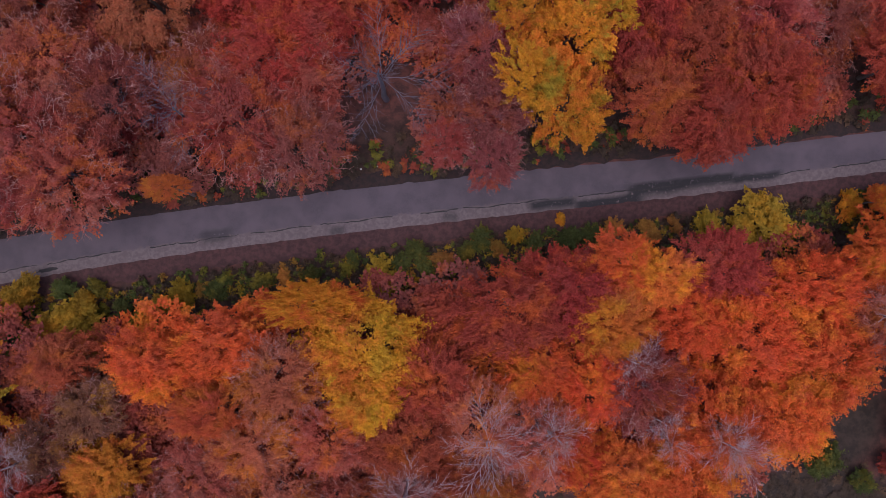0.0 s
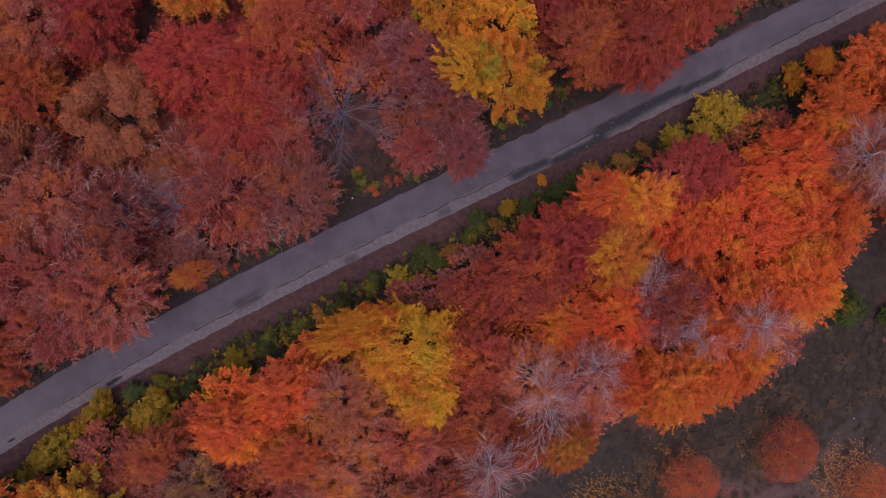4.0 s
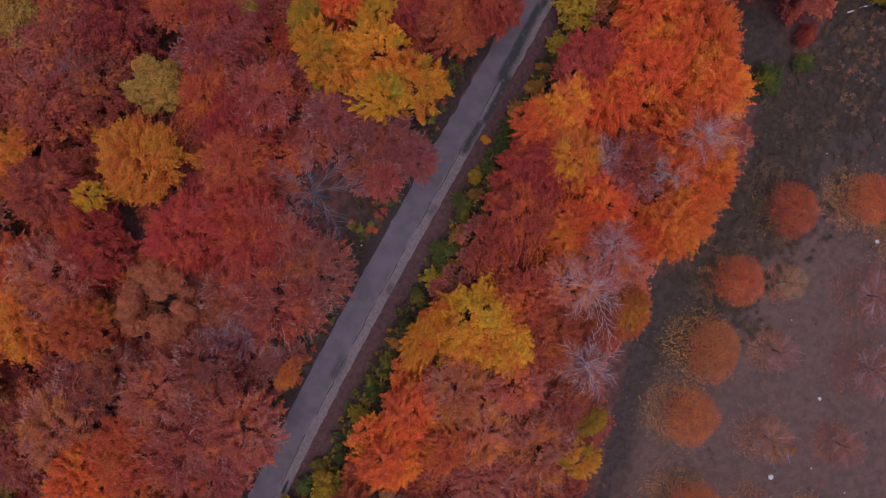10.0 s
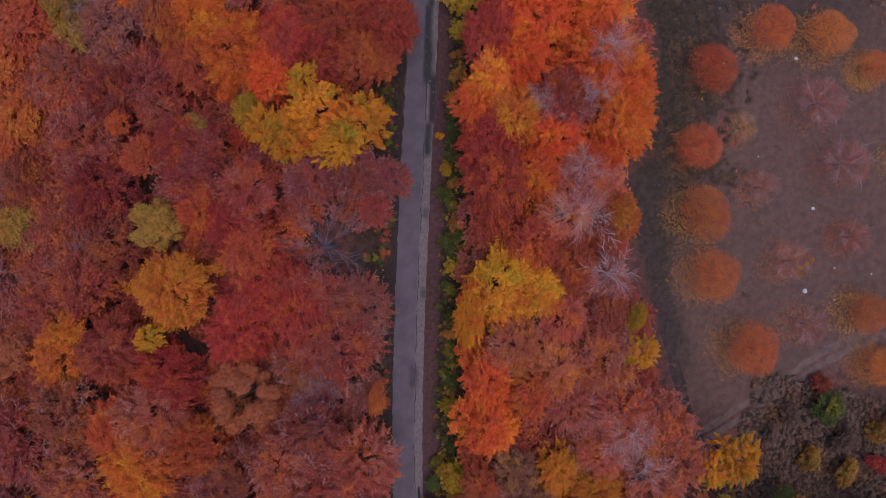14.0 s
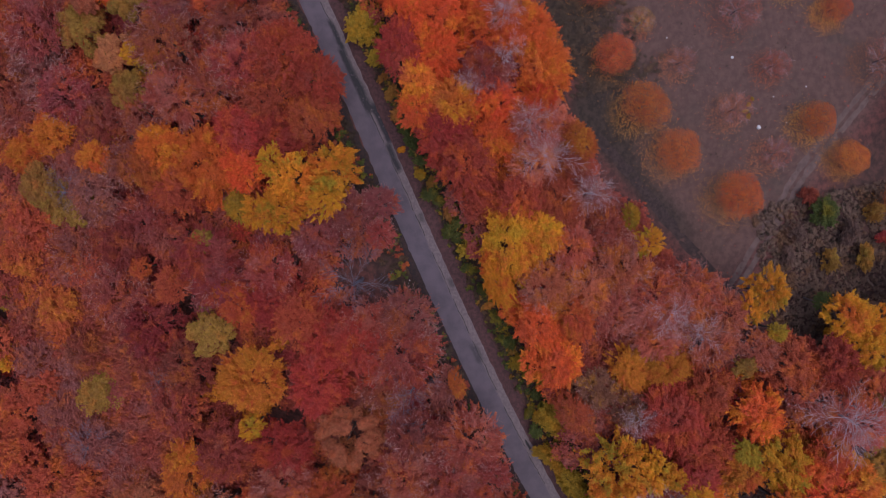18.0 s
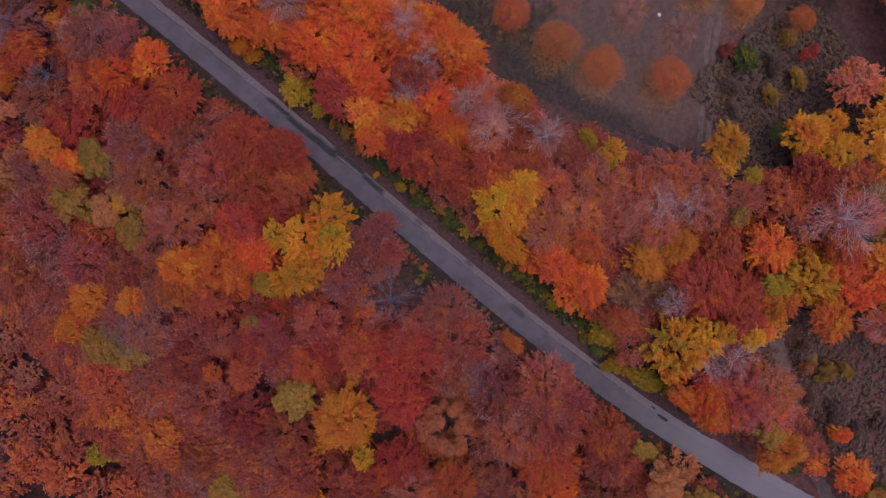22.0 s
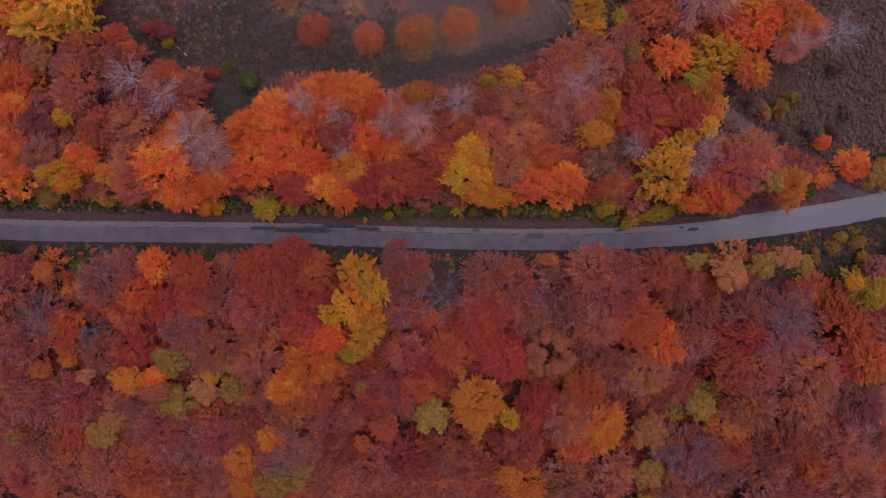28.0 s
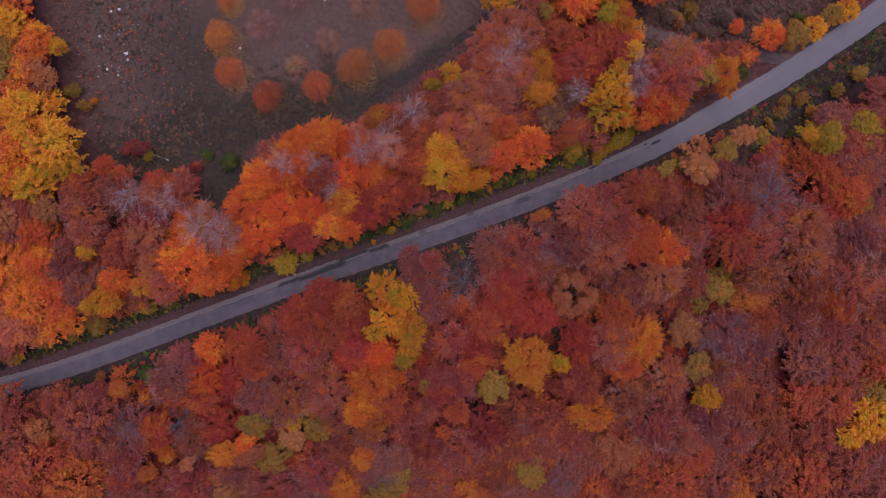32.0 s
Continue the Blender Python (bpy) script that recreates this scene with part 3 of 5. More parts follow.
TRUNKS = [trunk_mesh(70 + i) for i in range(3)]
BOUGHS = [limb_mesh(80 + i, 4, BARK, 0.8) for i in range(3)]
BARELIMBS = [limb_mesh(90 + i, 13, BARE) for i in range(4)]
DARKLIMBS = [limb_mesh(100 + i, 11, DARKBARK, 1.0, 1.45) for i in range(3)]
TWIGS = [twig_mesh(95 + i, 140) for i in range(3)]
placed = []
rnd = random.Random(21)
KIND = {"M": "leafy", "N": "thin", "p": "thin", "d": "leafy", "o": "leafy", "r": "leafy", "c": "thin", "S": "leafy", "D": "leafy", "O": "leafy", "R": "leafy", "Y": "leafy", "L": "leafy", "G": "leafy", "C": "thin", "P": "thin", "K": "clump", "T": "clump", "T2": "ring", "Y2": "gold", "W": "leafy"}


def grow(x, y, long, wide, h, tone):
    """A broad-leaved tree: foot at (x, y), crown half-widths long and wide, height h."""
    kind = KIND[tone]
    r = math.sqrt(long * wide)
    close = abs(x + 1) < 56 and abs(y - 6) < 40
    z = land(x, y)
    tree = new("tree")
    tree.matrix_basis = pose(x, y, z)
    tagged(tree, f"{TONE[tone]} autumn {'thin-leaved ' if kind == 'thin' else ''}broadleaf tree in the wood", "tree", "woodland trees")
    pick = {"leafy": FINE if close else NEAR, "thin": FINETHIN if close else THIN, "clump": CLUMP, "ring": RING, "gold": GOLD}[kind]
    turn = rnd.uniform(0, 360)
    tall = min(r * 1.05, h * 0.55)
    crown = Matrix.Translation((0, 0, h - tall * 0.95)) @ pose(0, 0, 0, rnd.uniform(-6, 6), rnd.uniform(-6, 6), 14) @ Matrix.Diagonal((long * 1.04, wide * 1.04, tall, 1)) @ pose(0, 0, 0, 0, 0, turn)
    part("crown", rnd.choice(pick), tree, material=LEAF[tone], m=crown)
    part("trunk", rnd.choice(TRUNKS), tree, m=Matrix.Diagonal((h * 0.9, h * 0.9, h, 1)))
    for k in range(3):
        m = Matrix.Translation((0, 0, h * (0.26 + 0.07 * k))) @ pose(0, 0, 0, 0, 0, turn + 120 * k + rnd.uniform(-25, 25)) @ Matrix.Diagonal((r * 0.8, r * 0.8, r * 0.8, 1))
        add_limb(rnd.choice(BOUGHS), tree, m)
    if kind == "thin":
        part("twig_spray", rnd.choice(TWIGS), tree, m=crown)["kind"] = "stuff"
    placed.append((x, y, r, tone))
    return tree


def grow_bare(x, y, r, dark=False, h=None):
    """A leafless tree: trunk and spreading limbs with their twigs."""
    h = h or (11.5 if dark else 12.2) + r * 0.7
    z = land(x, y)
    tree = new("bare_tree")
    tree.matrix_basis = pose(x, y, z)
    tagged(tree, f"leafless {'violet-grey' if dark else 'pale grey'} tree with spreading bare limbs", "tree", "bare trees")
    bark = DARKBARK if dark else BARE
    if dark:
        placed.append((x, y, r * 1.0, "P"))
    part("trunk", rnd.choice(TRUNKS), tree, material=bark, m=Matrix.Diagonal((h * 0.8, h * 0.8, h, 1)))
    turn = rnd.uniform(0, 360)
    n = 15 if dark else 21
    for k in range(n):
        steep = (k % 3) * 22 - 8
        ln = r * (0.95 - 0.2 * (k % 3)) * rnd.uniform(0.8, 1.15)
        m = Matrix.Translation((0, 0, h * (0.55 + 0.013 * k))) @ pose(0, 0, 0, 0, 0, turn + k * 137.5 + rnd.uniform(-12, 12)) @ pose(0, 0, 0, 0, -steep, 0) @ Matrix.Diagonal((ln, ln, ln, 1))
        add_limb(rnd.choice(DARKLIMBS if dark else BARELIMBS), tree, m, bark)
    return tree


def shrub(x, y, r, tone):
    """A low bush of several stems."""
    z = land(x, y)
    bush = new("shrub")
    bush.matrix_basis = pose(x, y, z)
    tagged(bush, f"{TONE[tone]} bush on the verge or rough ground", "bush", "shrubs")
    part("leaves", rnd.choice(SHRUB), bush, material=LEAF[tone], m=Matrix.Translation((0, 0, r * 0.45)) @ pose(0, 0, 0, 0, 0, rnd.uniform(0, 360)) @ Matrix.Diagonal((r * rnd.uniform(0.85, 1.25), r * rnd.uniform(0.65, 0.95), r * rnd.uniform(0.8, 1.15), 1)))
    for k in range(3):
        part("stem", rnd.choice(BOUGHS)[0], bush, m=pose(0, 0, 0, 0, -50 + 12 * k, 120 * k + rnd.uniform(-30, 30)) @ Matrix.Diagonal((r, r, r, 1)))
    placed.append((x, y, r * 0.8, tone))
    return bush


filler = random.Random(33)


class Joined:
    """Many small crowns gathered into one mesh of leaves."""

    def __init__(self):
        self.v, self.m, self.tones = [], [], []

    def add(self, me, matrix, tone):
        co = np.empty(len(me.vertices) * 3)
        me.vertices.foreach_get("co", co)
        a = np.array(matrix)
        co = co.reshape(-1, 3) @ a[:3, :3].T + a[:3, 3]
        if tone not in self.tones:
            self.tones.append(tone)
        self.v.append(co)
        self.m.append(np.full(len(co) // 3, self.tones.index(tone), dtype=np.int32))

    def build(self, name, label, category):
        co, ms = np.concatenate(self.v), np.concatenate(self.m)
        n = len(ms)
        me = bpy.data.meshes.new(name)
        me.vertices.add(n * 3)
        me.vertices.foreach_set("co", co.reshape(-1))
        me.loops.add(n * 3)
        me.loops.foreach_set("vertex_index", np.arange(n * 3, dtype=np.int32))
        me.polygons.add(n)
        me.polygons.foreach_set("loop_start", np.arange(0, n * 3, 3, dtype=np.int32))
        for t in self.tones:
            me.materials.append(LEAF[t])
        me.polygons.foreach_set("material_index", ms)
        me.update(calc_edges=True)
        return tagged(new(name, me), label, category, kind="stuff")


def distant(x, y, r, h, tone):
    """A tree at the wood's rim, gathered with the rest of the outer wood."""
    rim.add(filler.choice(FAR), Matrix.Translation((x, y, land(x, y) + h - r)) @ pose(0, 0, 0, 0, 0, filler.uniform(0, 360)) @ Matrix.Diagonal((r * 1.05, r * 1.05, r, 1)), tone)
    placed.append((x, y, r, tone))


rim = Joined()

# ---- the woods ----
grow(-3.5, -9.5, 7.5, 5.9, 12.5, "Y")
grow(-9.0, -5.5, 5.4, 2.4, 11.3, "Y")
grow(9.9, -3.9, 6.4, 5.0, 12.5, "r")
grow(2.0, 11.2, 3.1, 2.4, 10.4, "c")
grow(2.7, -11.6, 4.7, 4.3, 11.6, "r")
grow(6.6, 10.2, 3.6, 2.4, 9.9, "P")
grow(-2.8, -14.1, 4.0, 2.8, 11.9, "Y")
grow(-12.3, 9.5, 5.2, 4.7, 11.6, "P")
grow(5.8, 14.5, 4.3, 4.0, 11.1, "P")
grow(15.6, -1.8, 5.7, 4.3, 11.2, "r")
grow(12.7, -9.3, 4.2, 3.8, 11.3, "O")
grow(7.8, -14.3, 4.5, 4.3, 11.2, "p")
grow(1.7, -16.9, 5.3, 4.7, 11.7, "r")
grow(-11.7, -12.8, 4.7, 4.3, 11.5, "p")
grow(-6.1, -18.0, 4.3, 3.6, 11.2, "p")
grow(19.7, -4.1, 4.7, 4.3, 11.7, "O")
grow(-12.4, 16.1, 4.6, 4.6, 11.5, "c")
grow(-17.6, -10.4, 6.5, 4.0, 11.0, "D")
grow(20.4, 1.4, 5.0, 2.4, 11.5, "O")
grow(9.4, 18.3, 3.1, 4.5, 12.2, "Y2")
grow(13.1, -16.0, 5.4, 4.3, 11.0, "p")
grow(6.9, -20.2, 3.1, 3.1, 10.0, "r")
grow(-18.0, 11.7, 6.5, 6.2, 12.9, "c")
grow(18.8, -10.4, 4.3, 4.3, 11.4, "D")
grow(13.5, 16.9, 4.8, 5.3, 11.0, "Y2")
grow(4.2, 21.4, 3.6, 4.8, 9.7, "P")
grow(-13.6, -19.4, 4.7, 3.6, 11.6, "p")
grow(23.8, 0.5, 4.0, 3.1, 11.6, "O")
grow(-17.3, -16.5, 4.0, 3.3, 11.6, "o")
grow(-15.6, 18.2, 7.2, 5.4, 12.9, "d")
grow(-23.8, 4.1, 2.4, 1.4, 10.4, "o")
grow(10.0, -22.2, 3.3, 2.6, 11.5, "o")
grow(17.9, -16.9, 3.6, 3.1, 10.5, "D")
grow(-4.9, -24.5, 4.5, 3.3, 11.0, "c")
grow(23.4, -10.1, 5.2, 4.7, 11.9, "c")
grow(13.1, 23.0, 5.3, 4.8, 11.3, "Y2")
grow(-23.6, -12.7, 4.7, 3.6, 11.3, "D")
grow(-10.9, -25.0, 5.4, 5.2, 12.1, "p")
grow(9.2, 25.8, 4.6, 4.8, 11.1, "Y2")
grow(-13.5, 24.1, 6.5, 4.8, 11.0, "d")
grow(-3.2, -27.6, 2.4, 1.4, 10.7, "L")
grow(27.7, -3.2, 4.7, 4.3, 10.9, "D")
grow(-22.9, 16.0, 4.3, 4.3, 10.1, "c")
grow(-17.6, -22.1, 4.3, 4.3, 11.3, "c")
grow(22.5, 18.2, 4.5, 4.8, 11.1, "d")
grow(-9.5, 27.7, 4.9, 4.9, 11.9, "d")
grow(22.9, -18.6, 5.7, 5.0, 11.4, "D")
grow(29.7, 2.0, 5.4, 4.0, 11.6, "r")
grow(-0.4, 30.4, 4.6, 4.6, 11.7, "c")
grow(-7.5, -29.7, 3.3, 1.7, 10.9, "Y2")
grow(16.9, 26.0, 3.1, 2.2, 11.4, "Y2")
grow(9.2, 29.8, 4.1, 2.9, 11.1, "Y2")
grow(-5.4, 31.0, 5.6, 5.1, 11.4, "r")
grow(27.5, 16.5, 5.0, 4.3, 11.5, "d")
grow(20.7, 24.9, 4.8, 5.4, 10.8, "r")
grow(28.4, -17.2, 5.9, 5.0, 11.7, "D")
grow(-30.9, 12.3, 4.8, 5.4, 12.1, "C")
grow(-33.3, 4.1, 5.9, 5.3, 12.5, "c")
grow(31.0, -12.8, 5.9, 5.9, 12.1, "D")
grow(-28.9, -17.6, 4.0, 3.3, 10.4, "N")
grow(-16.9, -29.4, 5.2, 5.7, 12.4, "p")
grow(33.6, -4.3, 6.8, 5.3, 12.0, "D")
grow(-20.6, 27.1, 6.8, 5.1, 10.5, "d")
grow(-32.2, -13.4, 3.6, 2.9, 10.0, "d")
grow(10.9, 33.6, 2.9, 2.2, 10.4, "L")
grow(-27.0, -23.2, 4.3, 3.3, 10.3, "M")
grow(17.4, 31.3, 4.8, 4.8, 10.9, "D")
grow(27.4, 24.0, 6.0, 5.4, 10.4, "r")
grow(-23.3, -28.1, 3.8, 4.3, 11.0, "p")
grow(-29.9, 23.6, 5.6, 5.6, 11.5, "T2")
grow(22.6, 30.6, 4.8, 4.3, 11.9, "d")
grow(-4.8, 37.8, 5.2, 3.4, 10.8, "o")
grow(32.8, 20.5, 5.9, 5.3, 12.3, "d")
grow(-17.2, -35.0, 5.9, 4.7, 12.1, "p")
grow(-39.5, 2.5, 5.3, 4.7, 11.2, "c")
grow(37.8, -11.8, 5.4, 4.7, 11.8, "O")
grow(39.6, 0.7, 5.9, 4.0, 11.2, "D")
grow(-33.2, -21.7, 3.3, 2.9, 10.1, "N")
grow(-39.3, 7.6, 6.9, 6.9, 13.0, "c")
grow(-27.8, -29.0, 3.3, 4.0, 11.0, "M")
grow(-37.6, 14.3, 5.4, 5.8, 12.2, "c")
grow(-0.5, 40.3, 5.4, 4.9, 11.4, "C")
grow(6.6, 40.7, 2.2, 2.2, 10.9, "K")
grow(41.1, -6.3, 6.6, 5.7, 11.7, "D")
grow(4.4, 41.5, 5.9, 5.6, 12.4, "R")
grow(19.4, 37.0, 7.0, 6.3, 12.4, "D")
grow(-17.7, 38.0, 6.1, 6.1, 12.5, "M")
grow(33.7, 28.3, 6.0, 5.4, 10.7, "c")
grow(-24.8, -36.6, 5.0, 4.7, 11.3, "p")
grow(-9.1, 43.5, 4.1, 4.1, 11.5, "K")
grow(-21.5, -38.9, 5.0, 4.7, 11.2, "c")
grow(45.4, 4.9, 4.3, 3.5, 11.2, "O")
grow(-42.4, -18.0, 6.8, 5.7, 12.7, "Y2")
grow(-36.3, -28.6, 6.8, 5.4, 12.5, "d")
grow(31.5, 34.0, 6.0, 4.8, 10.2, "c")
grow(-30.2, 35.5, 5.4, 5.9, 12.3, "d")
grow(-41.4, 22.2, 4.4, 4.1, 9.4, "C")
grow(-45.5, 12.3, 6.9, 6.0, 12.7, "o")
grow(-47.1, 0.9, 5.2, 4.7, 11.8, "d")
grow(-25.7, 39.6, 2.2, 3.0, 11.0, "Y2")
grow(16.2, 44.3, 5.4, 4.2, 10.2, "r")
grow(47.9, -0.3, 5.2, 4.5, 11.5, "p")
grow(-20.9, -43.7, 3.1, 2.1, 11.0, "Y2")
grow(-33.7, -34.8, 4.3, 4.5, 10.9, "d")
grow(8.0, 47.9, 5.0, 4.5, 9.8, "R")
grow(0.4, 48.6, 3.7, 3.2, 10.4, "d")
grow(47.4, 11.0, 1.7, 1.5, 6.7, "Y")
grow(-39.7, 29.1, 4.9, 4.7, 11.3, "o")
grow(40.6, 28.9, 4.8, 4.3, 9.5, "C")
grow(-43.9, -23.8, 4.0, 3.3, 11.1, "Y2")
grow(-18.8, -46.6, 4.3, 3.5, 11.4, "Y2")
grow(30.5, 40.0, 5.6, 4.4, 12.6, "c")
grow(-30.0, -40.7, 1.7, 2.1, 10.5, "K")
grow(23.6, 44.9, 5.4, 3.4, 11.1, "O")
grow(-13.6, 48.9, 5.5, 5.5, 12.0, "R")
grow(-27.8, -43.6, 3.6, 2.9, 10.5, "c")
grow(-51.9, 1.9, 6.4, 5.7, 11.8, "R")
grow(-37.0, 36.5, 5.9, 5.9, 12.9, "c")
grow(20.5, 47.8, 4.9, 3.7, 10.8, "o")
grow(52.0, -4.2, 4.5, 4.0, 11.0, "p")
grow(-46.7, 23.4, 5.5, 4.9, 9.8, "P")
grow(-45.0, -26.7, 2.4, 2.1, 10.9, "Y2")
grow(-41.2, -32.6, 5.9, 4.7, 11.2, "d")
grow(-50.8, -14.3, 3.8, 2.4, 10.8, "D")
grow(12.2, 51.6, 5.5, 5.0, 9.7, "C")
grow(-53.0, -2.7, 2.4, 1.9, 10.7, "K")
grow(-25.4, -46.7, 1.7, 1.7, 10.6, "L")
grow(4.5, 53.2, 2.1, 1.9, 10.5, "o")
grow(47.3, 25.1, 5.2, 4.8, 11.1, "d")
grow(52.7, 9.4, 5.0, 4.0, 10.9, "D")
grow(-29.1, 45.3, 6.0, 5.5, 12.9, "R")
grow(-6.1, 53.6, 6.7, 6.0, 11.9, "R")
grow(45.2, 31.0, 4.8, 4.8, 9.8, "r")
grow(-45.8, -30.4, 4.5, 3.3, 10.8, "r")
grow(29.4, 46.6, 4.7, 4.2, 10.9, "C")
grow(-52.3, -17.2, 5.4, 4.3, 11.9, "D")
grow(-53.2, 15.6, 5.3, 5.1, 12.0, "O")
grow(8.8, 54.8, 5.2, 4.7, 11.3, "R")
grow(-51.3, 22.2, 6.6, 4.9, 11.9, "p")
grow(22.1, 51.5, 4.5, 4.0, 10.5, "C")
grow(-37.8, -41.4, 4.7, 4.5, 11.4, "O")
grow(39.8, 39.9, 5.8, 5.3, 12.7, "c")
grow(56.5, 4.6, 7.7, 6.6, 13.1, "O")
grow(-48.3, -29.8, 2.6, 2.8, 11.0, "Y2")
grow(-21.1, 52.7, 6.8, 5.5, 11.8, "R")
grow(56.2, -10.8, 4.7, 3.6, 10.6, "c")
grow(-31.2, -48.5, 5.9, 4.3, 11.2, "r")
grow(-43.4, -38.4, 3.1, 1.9, 11.4, "L")
grow(-57.6, 6.9, 5.5, 6.2, 10.8, "R")
grow(33.4, 47.5, 4.2, 3.2, 11.3, "K")
grow(-44.6, 37.3, 6.9, 5.7, 12.4, "O")
grow(0.5, 58.2, 6.0, 5.5, 11.4, "C")
grow(-56.3, -17.1, 4.5, 3.3, 10.8, "D")
grow(-57.5, 13.3, 4.6, 5.1, 12.4, "C")
grow(-12.0, 57.9, 5.8, 5.3, 11.3, "R")
grow(46.8, 36.7, 5.1, 3.6, 10.4, "P")
grow(-41.3, 42.8, 5.5, 4.2, 11.4, "o")
grow(-46.0, -37.7, 4.5, 2.9, 11.1, "M")
grow(45.2, 38.8, 5.3, 4.1, 10.8, "P")
grow(38.9, 45.5, 2.2, 2.1, 10.5, "Y2")
grow(54.5, 24.7, 3.3, 4.0, 11.2, "O")
grow(-55.6, -22.1, 6.8, 5.9, 12.7, "c")
grow(-60.7, -2.1, 4.0, 3.6, 12.2, "T")
grow(52.0, 32.7, 4.3, 5.4, 9.6, "d")
grow(30.5, 53.4, 5.4, 5.4, 11.4, "R")
grow(18.4, 58.7, 4.8, 4.5, 11.8, "P")
grow(24.1, 57.0, 3.0, 3.5, 10.6, "M")
grow(61.0, -11.2, 5.9, 4.3, 11.3, "r")
grow(-31.4, 53.5, 6.8, 4.0, 11.9, "O")
grow(60.9, -14.0, 3.6, 2.6, 10.0, "r")
grow(62.2, 9.8, 3.6, 4.3, 11.0, "p")
grow(-37.8, -50.7, 5.7, 4.3, 10.9, "c")
grow(39.9, 49.1, 3.7, 3.0, 11.2, "T")
grow(-46.4, -43.9, 6.1, 4.7, 12.3, "Y2")
grow(63.5, -6.3, 4.7, 4.0, 11.0, "r")
grow(-59.3, 24.4, 4.7, 3.0, 10.1, "c")
grow(15.2, 62.6, 2.3, 2.1, 10.4, "K")
grow(-58.2, -27.8, 5.2, 4.5, 11.2, "p")
grow(64.5, 4.7, 3.3, 4.3, 11.0, "p")
grow(64.7, -2.5, 5.4, 4.3, 11.9, "c")
grow(47.6, 44.2, 4.1, 3.4, 11.7, "K")
grow(-41.1, 50.5, 7.3, 5.5, 13.0, "c")
grow(57.4, 31.5, 5.4, 4.8, 11.4, "D")
grow(10.8, 64.7, 6.3, 5.0, 10.1, "C")
grow(-61.3, -24.2, 4.3, 5.4, 11.3, "p")
grow(60.7, 26.5, 4.8, 3.3, 10.5, "P")
grow(-66.3, -5.3, 3.3, 2.6, 11.8, "K")
grow(-56.3, 36.1, 5.0, 3.7, 11.4, "T")
grow(-63.8, -22.2, 2.4, 2.8, 11.6, "K")
grow(-68.2, 5.3, 5.3, 4.8, 10.3, "P")
grow(67.9, 8.8, 2.9, 2.1, 9.8, "M")
grow(35.5, 58.7, 5.5, 5.0, 12.5, "C")
grow(-53.7, -42.9, 5.0, 3.3, 12.1, "O")
grow(-45.5, -51.7, 4.5, 3.3, 12.1, "o")
grow(-50.5, 46.9, 6.0, 5.5, 12.9, "c")
grow(-68.2, 10.5, 8.0, 5.8, 11.1, "r")
grow(-48.6, -49.1, 5.2, 4.0, 11.3, "O")
grow(24.9, 64.6, 4.3, 4.3, 9.4, "C")
grow(59.2, 37.0, 4.3, 4.8, 9.6, "d")
grow(50.4, 48.4, 3.4, 2.2, 11.3, "O")
grow(-64.5, 27.2, 3.7, 3.5, 11.4, "K")
grow(68.1, -16.5, 2.1, 2.1, 10.7, "o")
grow(45.3, 53.7, 5.4, 4.2, 11.0, "K")
grow(-68.2, 17.4, 5.9, 5.4, 12.7, "d")
grow(30.0, 63.8, 4.5, 4.5, 11.2, "M")
grow(69.4, -13.1, 6.5, 5.3, 11.6, "c")
grow(63.8, 30.6, 5.9, 5.4, 12.0, "P")
grow(21.4, 67.6, 4.8, 3.5, 11.9, "K")
grow(71.0, -0.0, 5.9, 4.7, 11.1, "r")
grow(-70.9, -7.9, 3.3, 2.4, 11.8, "T")
grow(-68.1, -21.7, 3.6, 5.0, 11.6, "M")
grow(-61.3, 37.3, 5.0, 4.7, 10.8, "P")
grow(50.5, 51.8, 4.4, 2.5, 11.8, "T")
grow(57.2, 44.3, 5.8, 4.9, 9.8, "d")
grow(-52.8, -51.2, 5.7, 5.0, 11.8, "D")
grow(73.5, 6.9, 4.0, 3.1, 10.7, "D")
grow(-58.3, 45.2, 2.3, 4.8, 12.0, "K")
grow(71.6, -18.8, 2.8, 2.4, 11.1, "o")
grow(41.0, 62.8, 6.0, 5.5, 11.3, "P")
grow(27.8, 69.6, 4.8, 3.0, 11.2, "M")
grow(55.3, 51.2, 5.2, 3.0, 11.5, "M")
grow(-75.3, -7.5, 2.2, 2.2, 10.6, "K")
grow(-51.6, -55.4, 5.4, 3.6, 11.1, "O")
grow(-74.2, 15.5, 7.1, 5.8, 12.3, "c")
grow(75.0, 12.2, 3.8, 1.7, 11.4, "Y")
grow(-76.2, 2.8, 5.4, 4.3, 10.2, "P")
grow(-66.6, 37.4, 7.2, 5.5, 13.3, "P")
grow(46.3, 61.3, 7.2, 5.5, 13.1, "C")
grow(77.5, -4.7, 4.3, 3.6, 11.5, "c")
grow(63.0, 45.7, 5.3, 5.3, 10.2, "c")
grow(-60.7, -49.0, 4.0, 2.9, 11.1, "p")
grow(35.2, 69.8, 5.0, 5.0, 9.9, "C")
grow(-72.2, 30.3, 5.6, 4.2, 11.1, "o")
grow(-77.9, 8.2, 7.0, 5.8, 10.9, "c")
grow(77.1, -14.5, 4.7, 3.6, 11.6, "r")
grow(78.0, -9.3, 5.4, 4.7, 11.7, "c")
grow(-63.3, 46.7, 6.3, 5.0, 10.7, "C")
grow(78.7, -0.2, 2.4, 2.1, 10.3, "Y")
grow(78.0, 11.0, 5.0, 2.8, 11.1, "Y")
grow(-71.9, -32.4, 1.9, 1.4, 10.2, "O")
grow(-75.4, 24.5, 6.4, 5.2, 12.4, "c")
grow(56.0, 56.8, 3.2, 3.0, 10.4, "P")
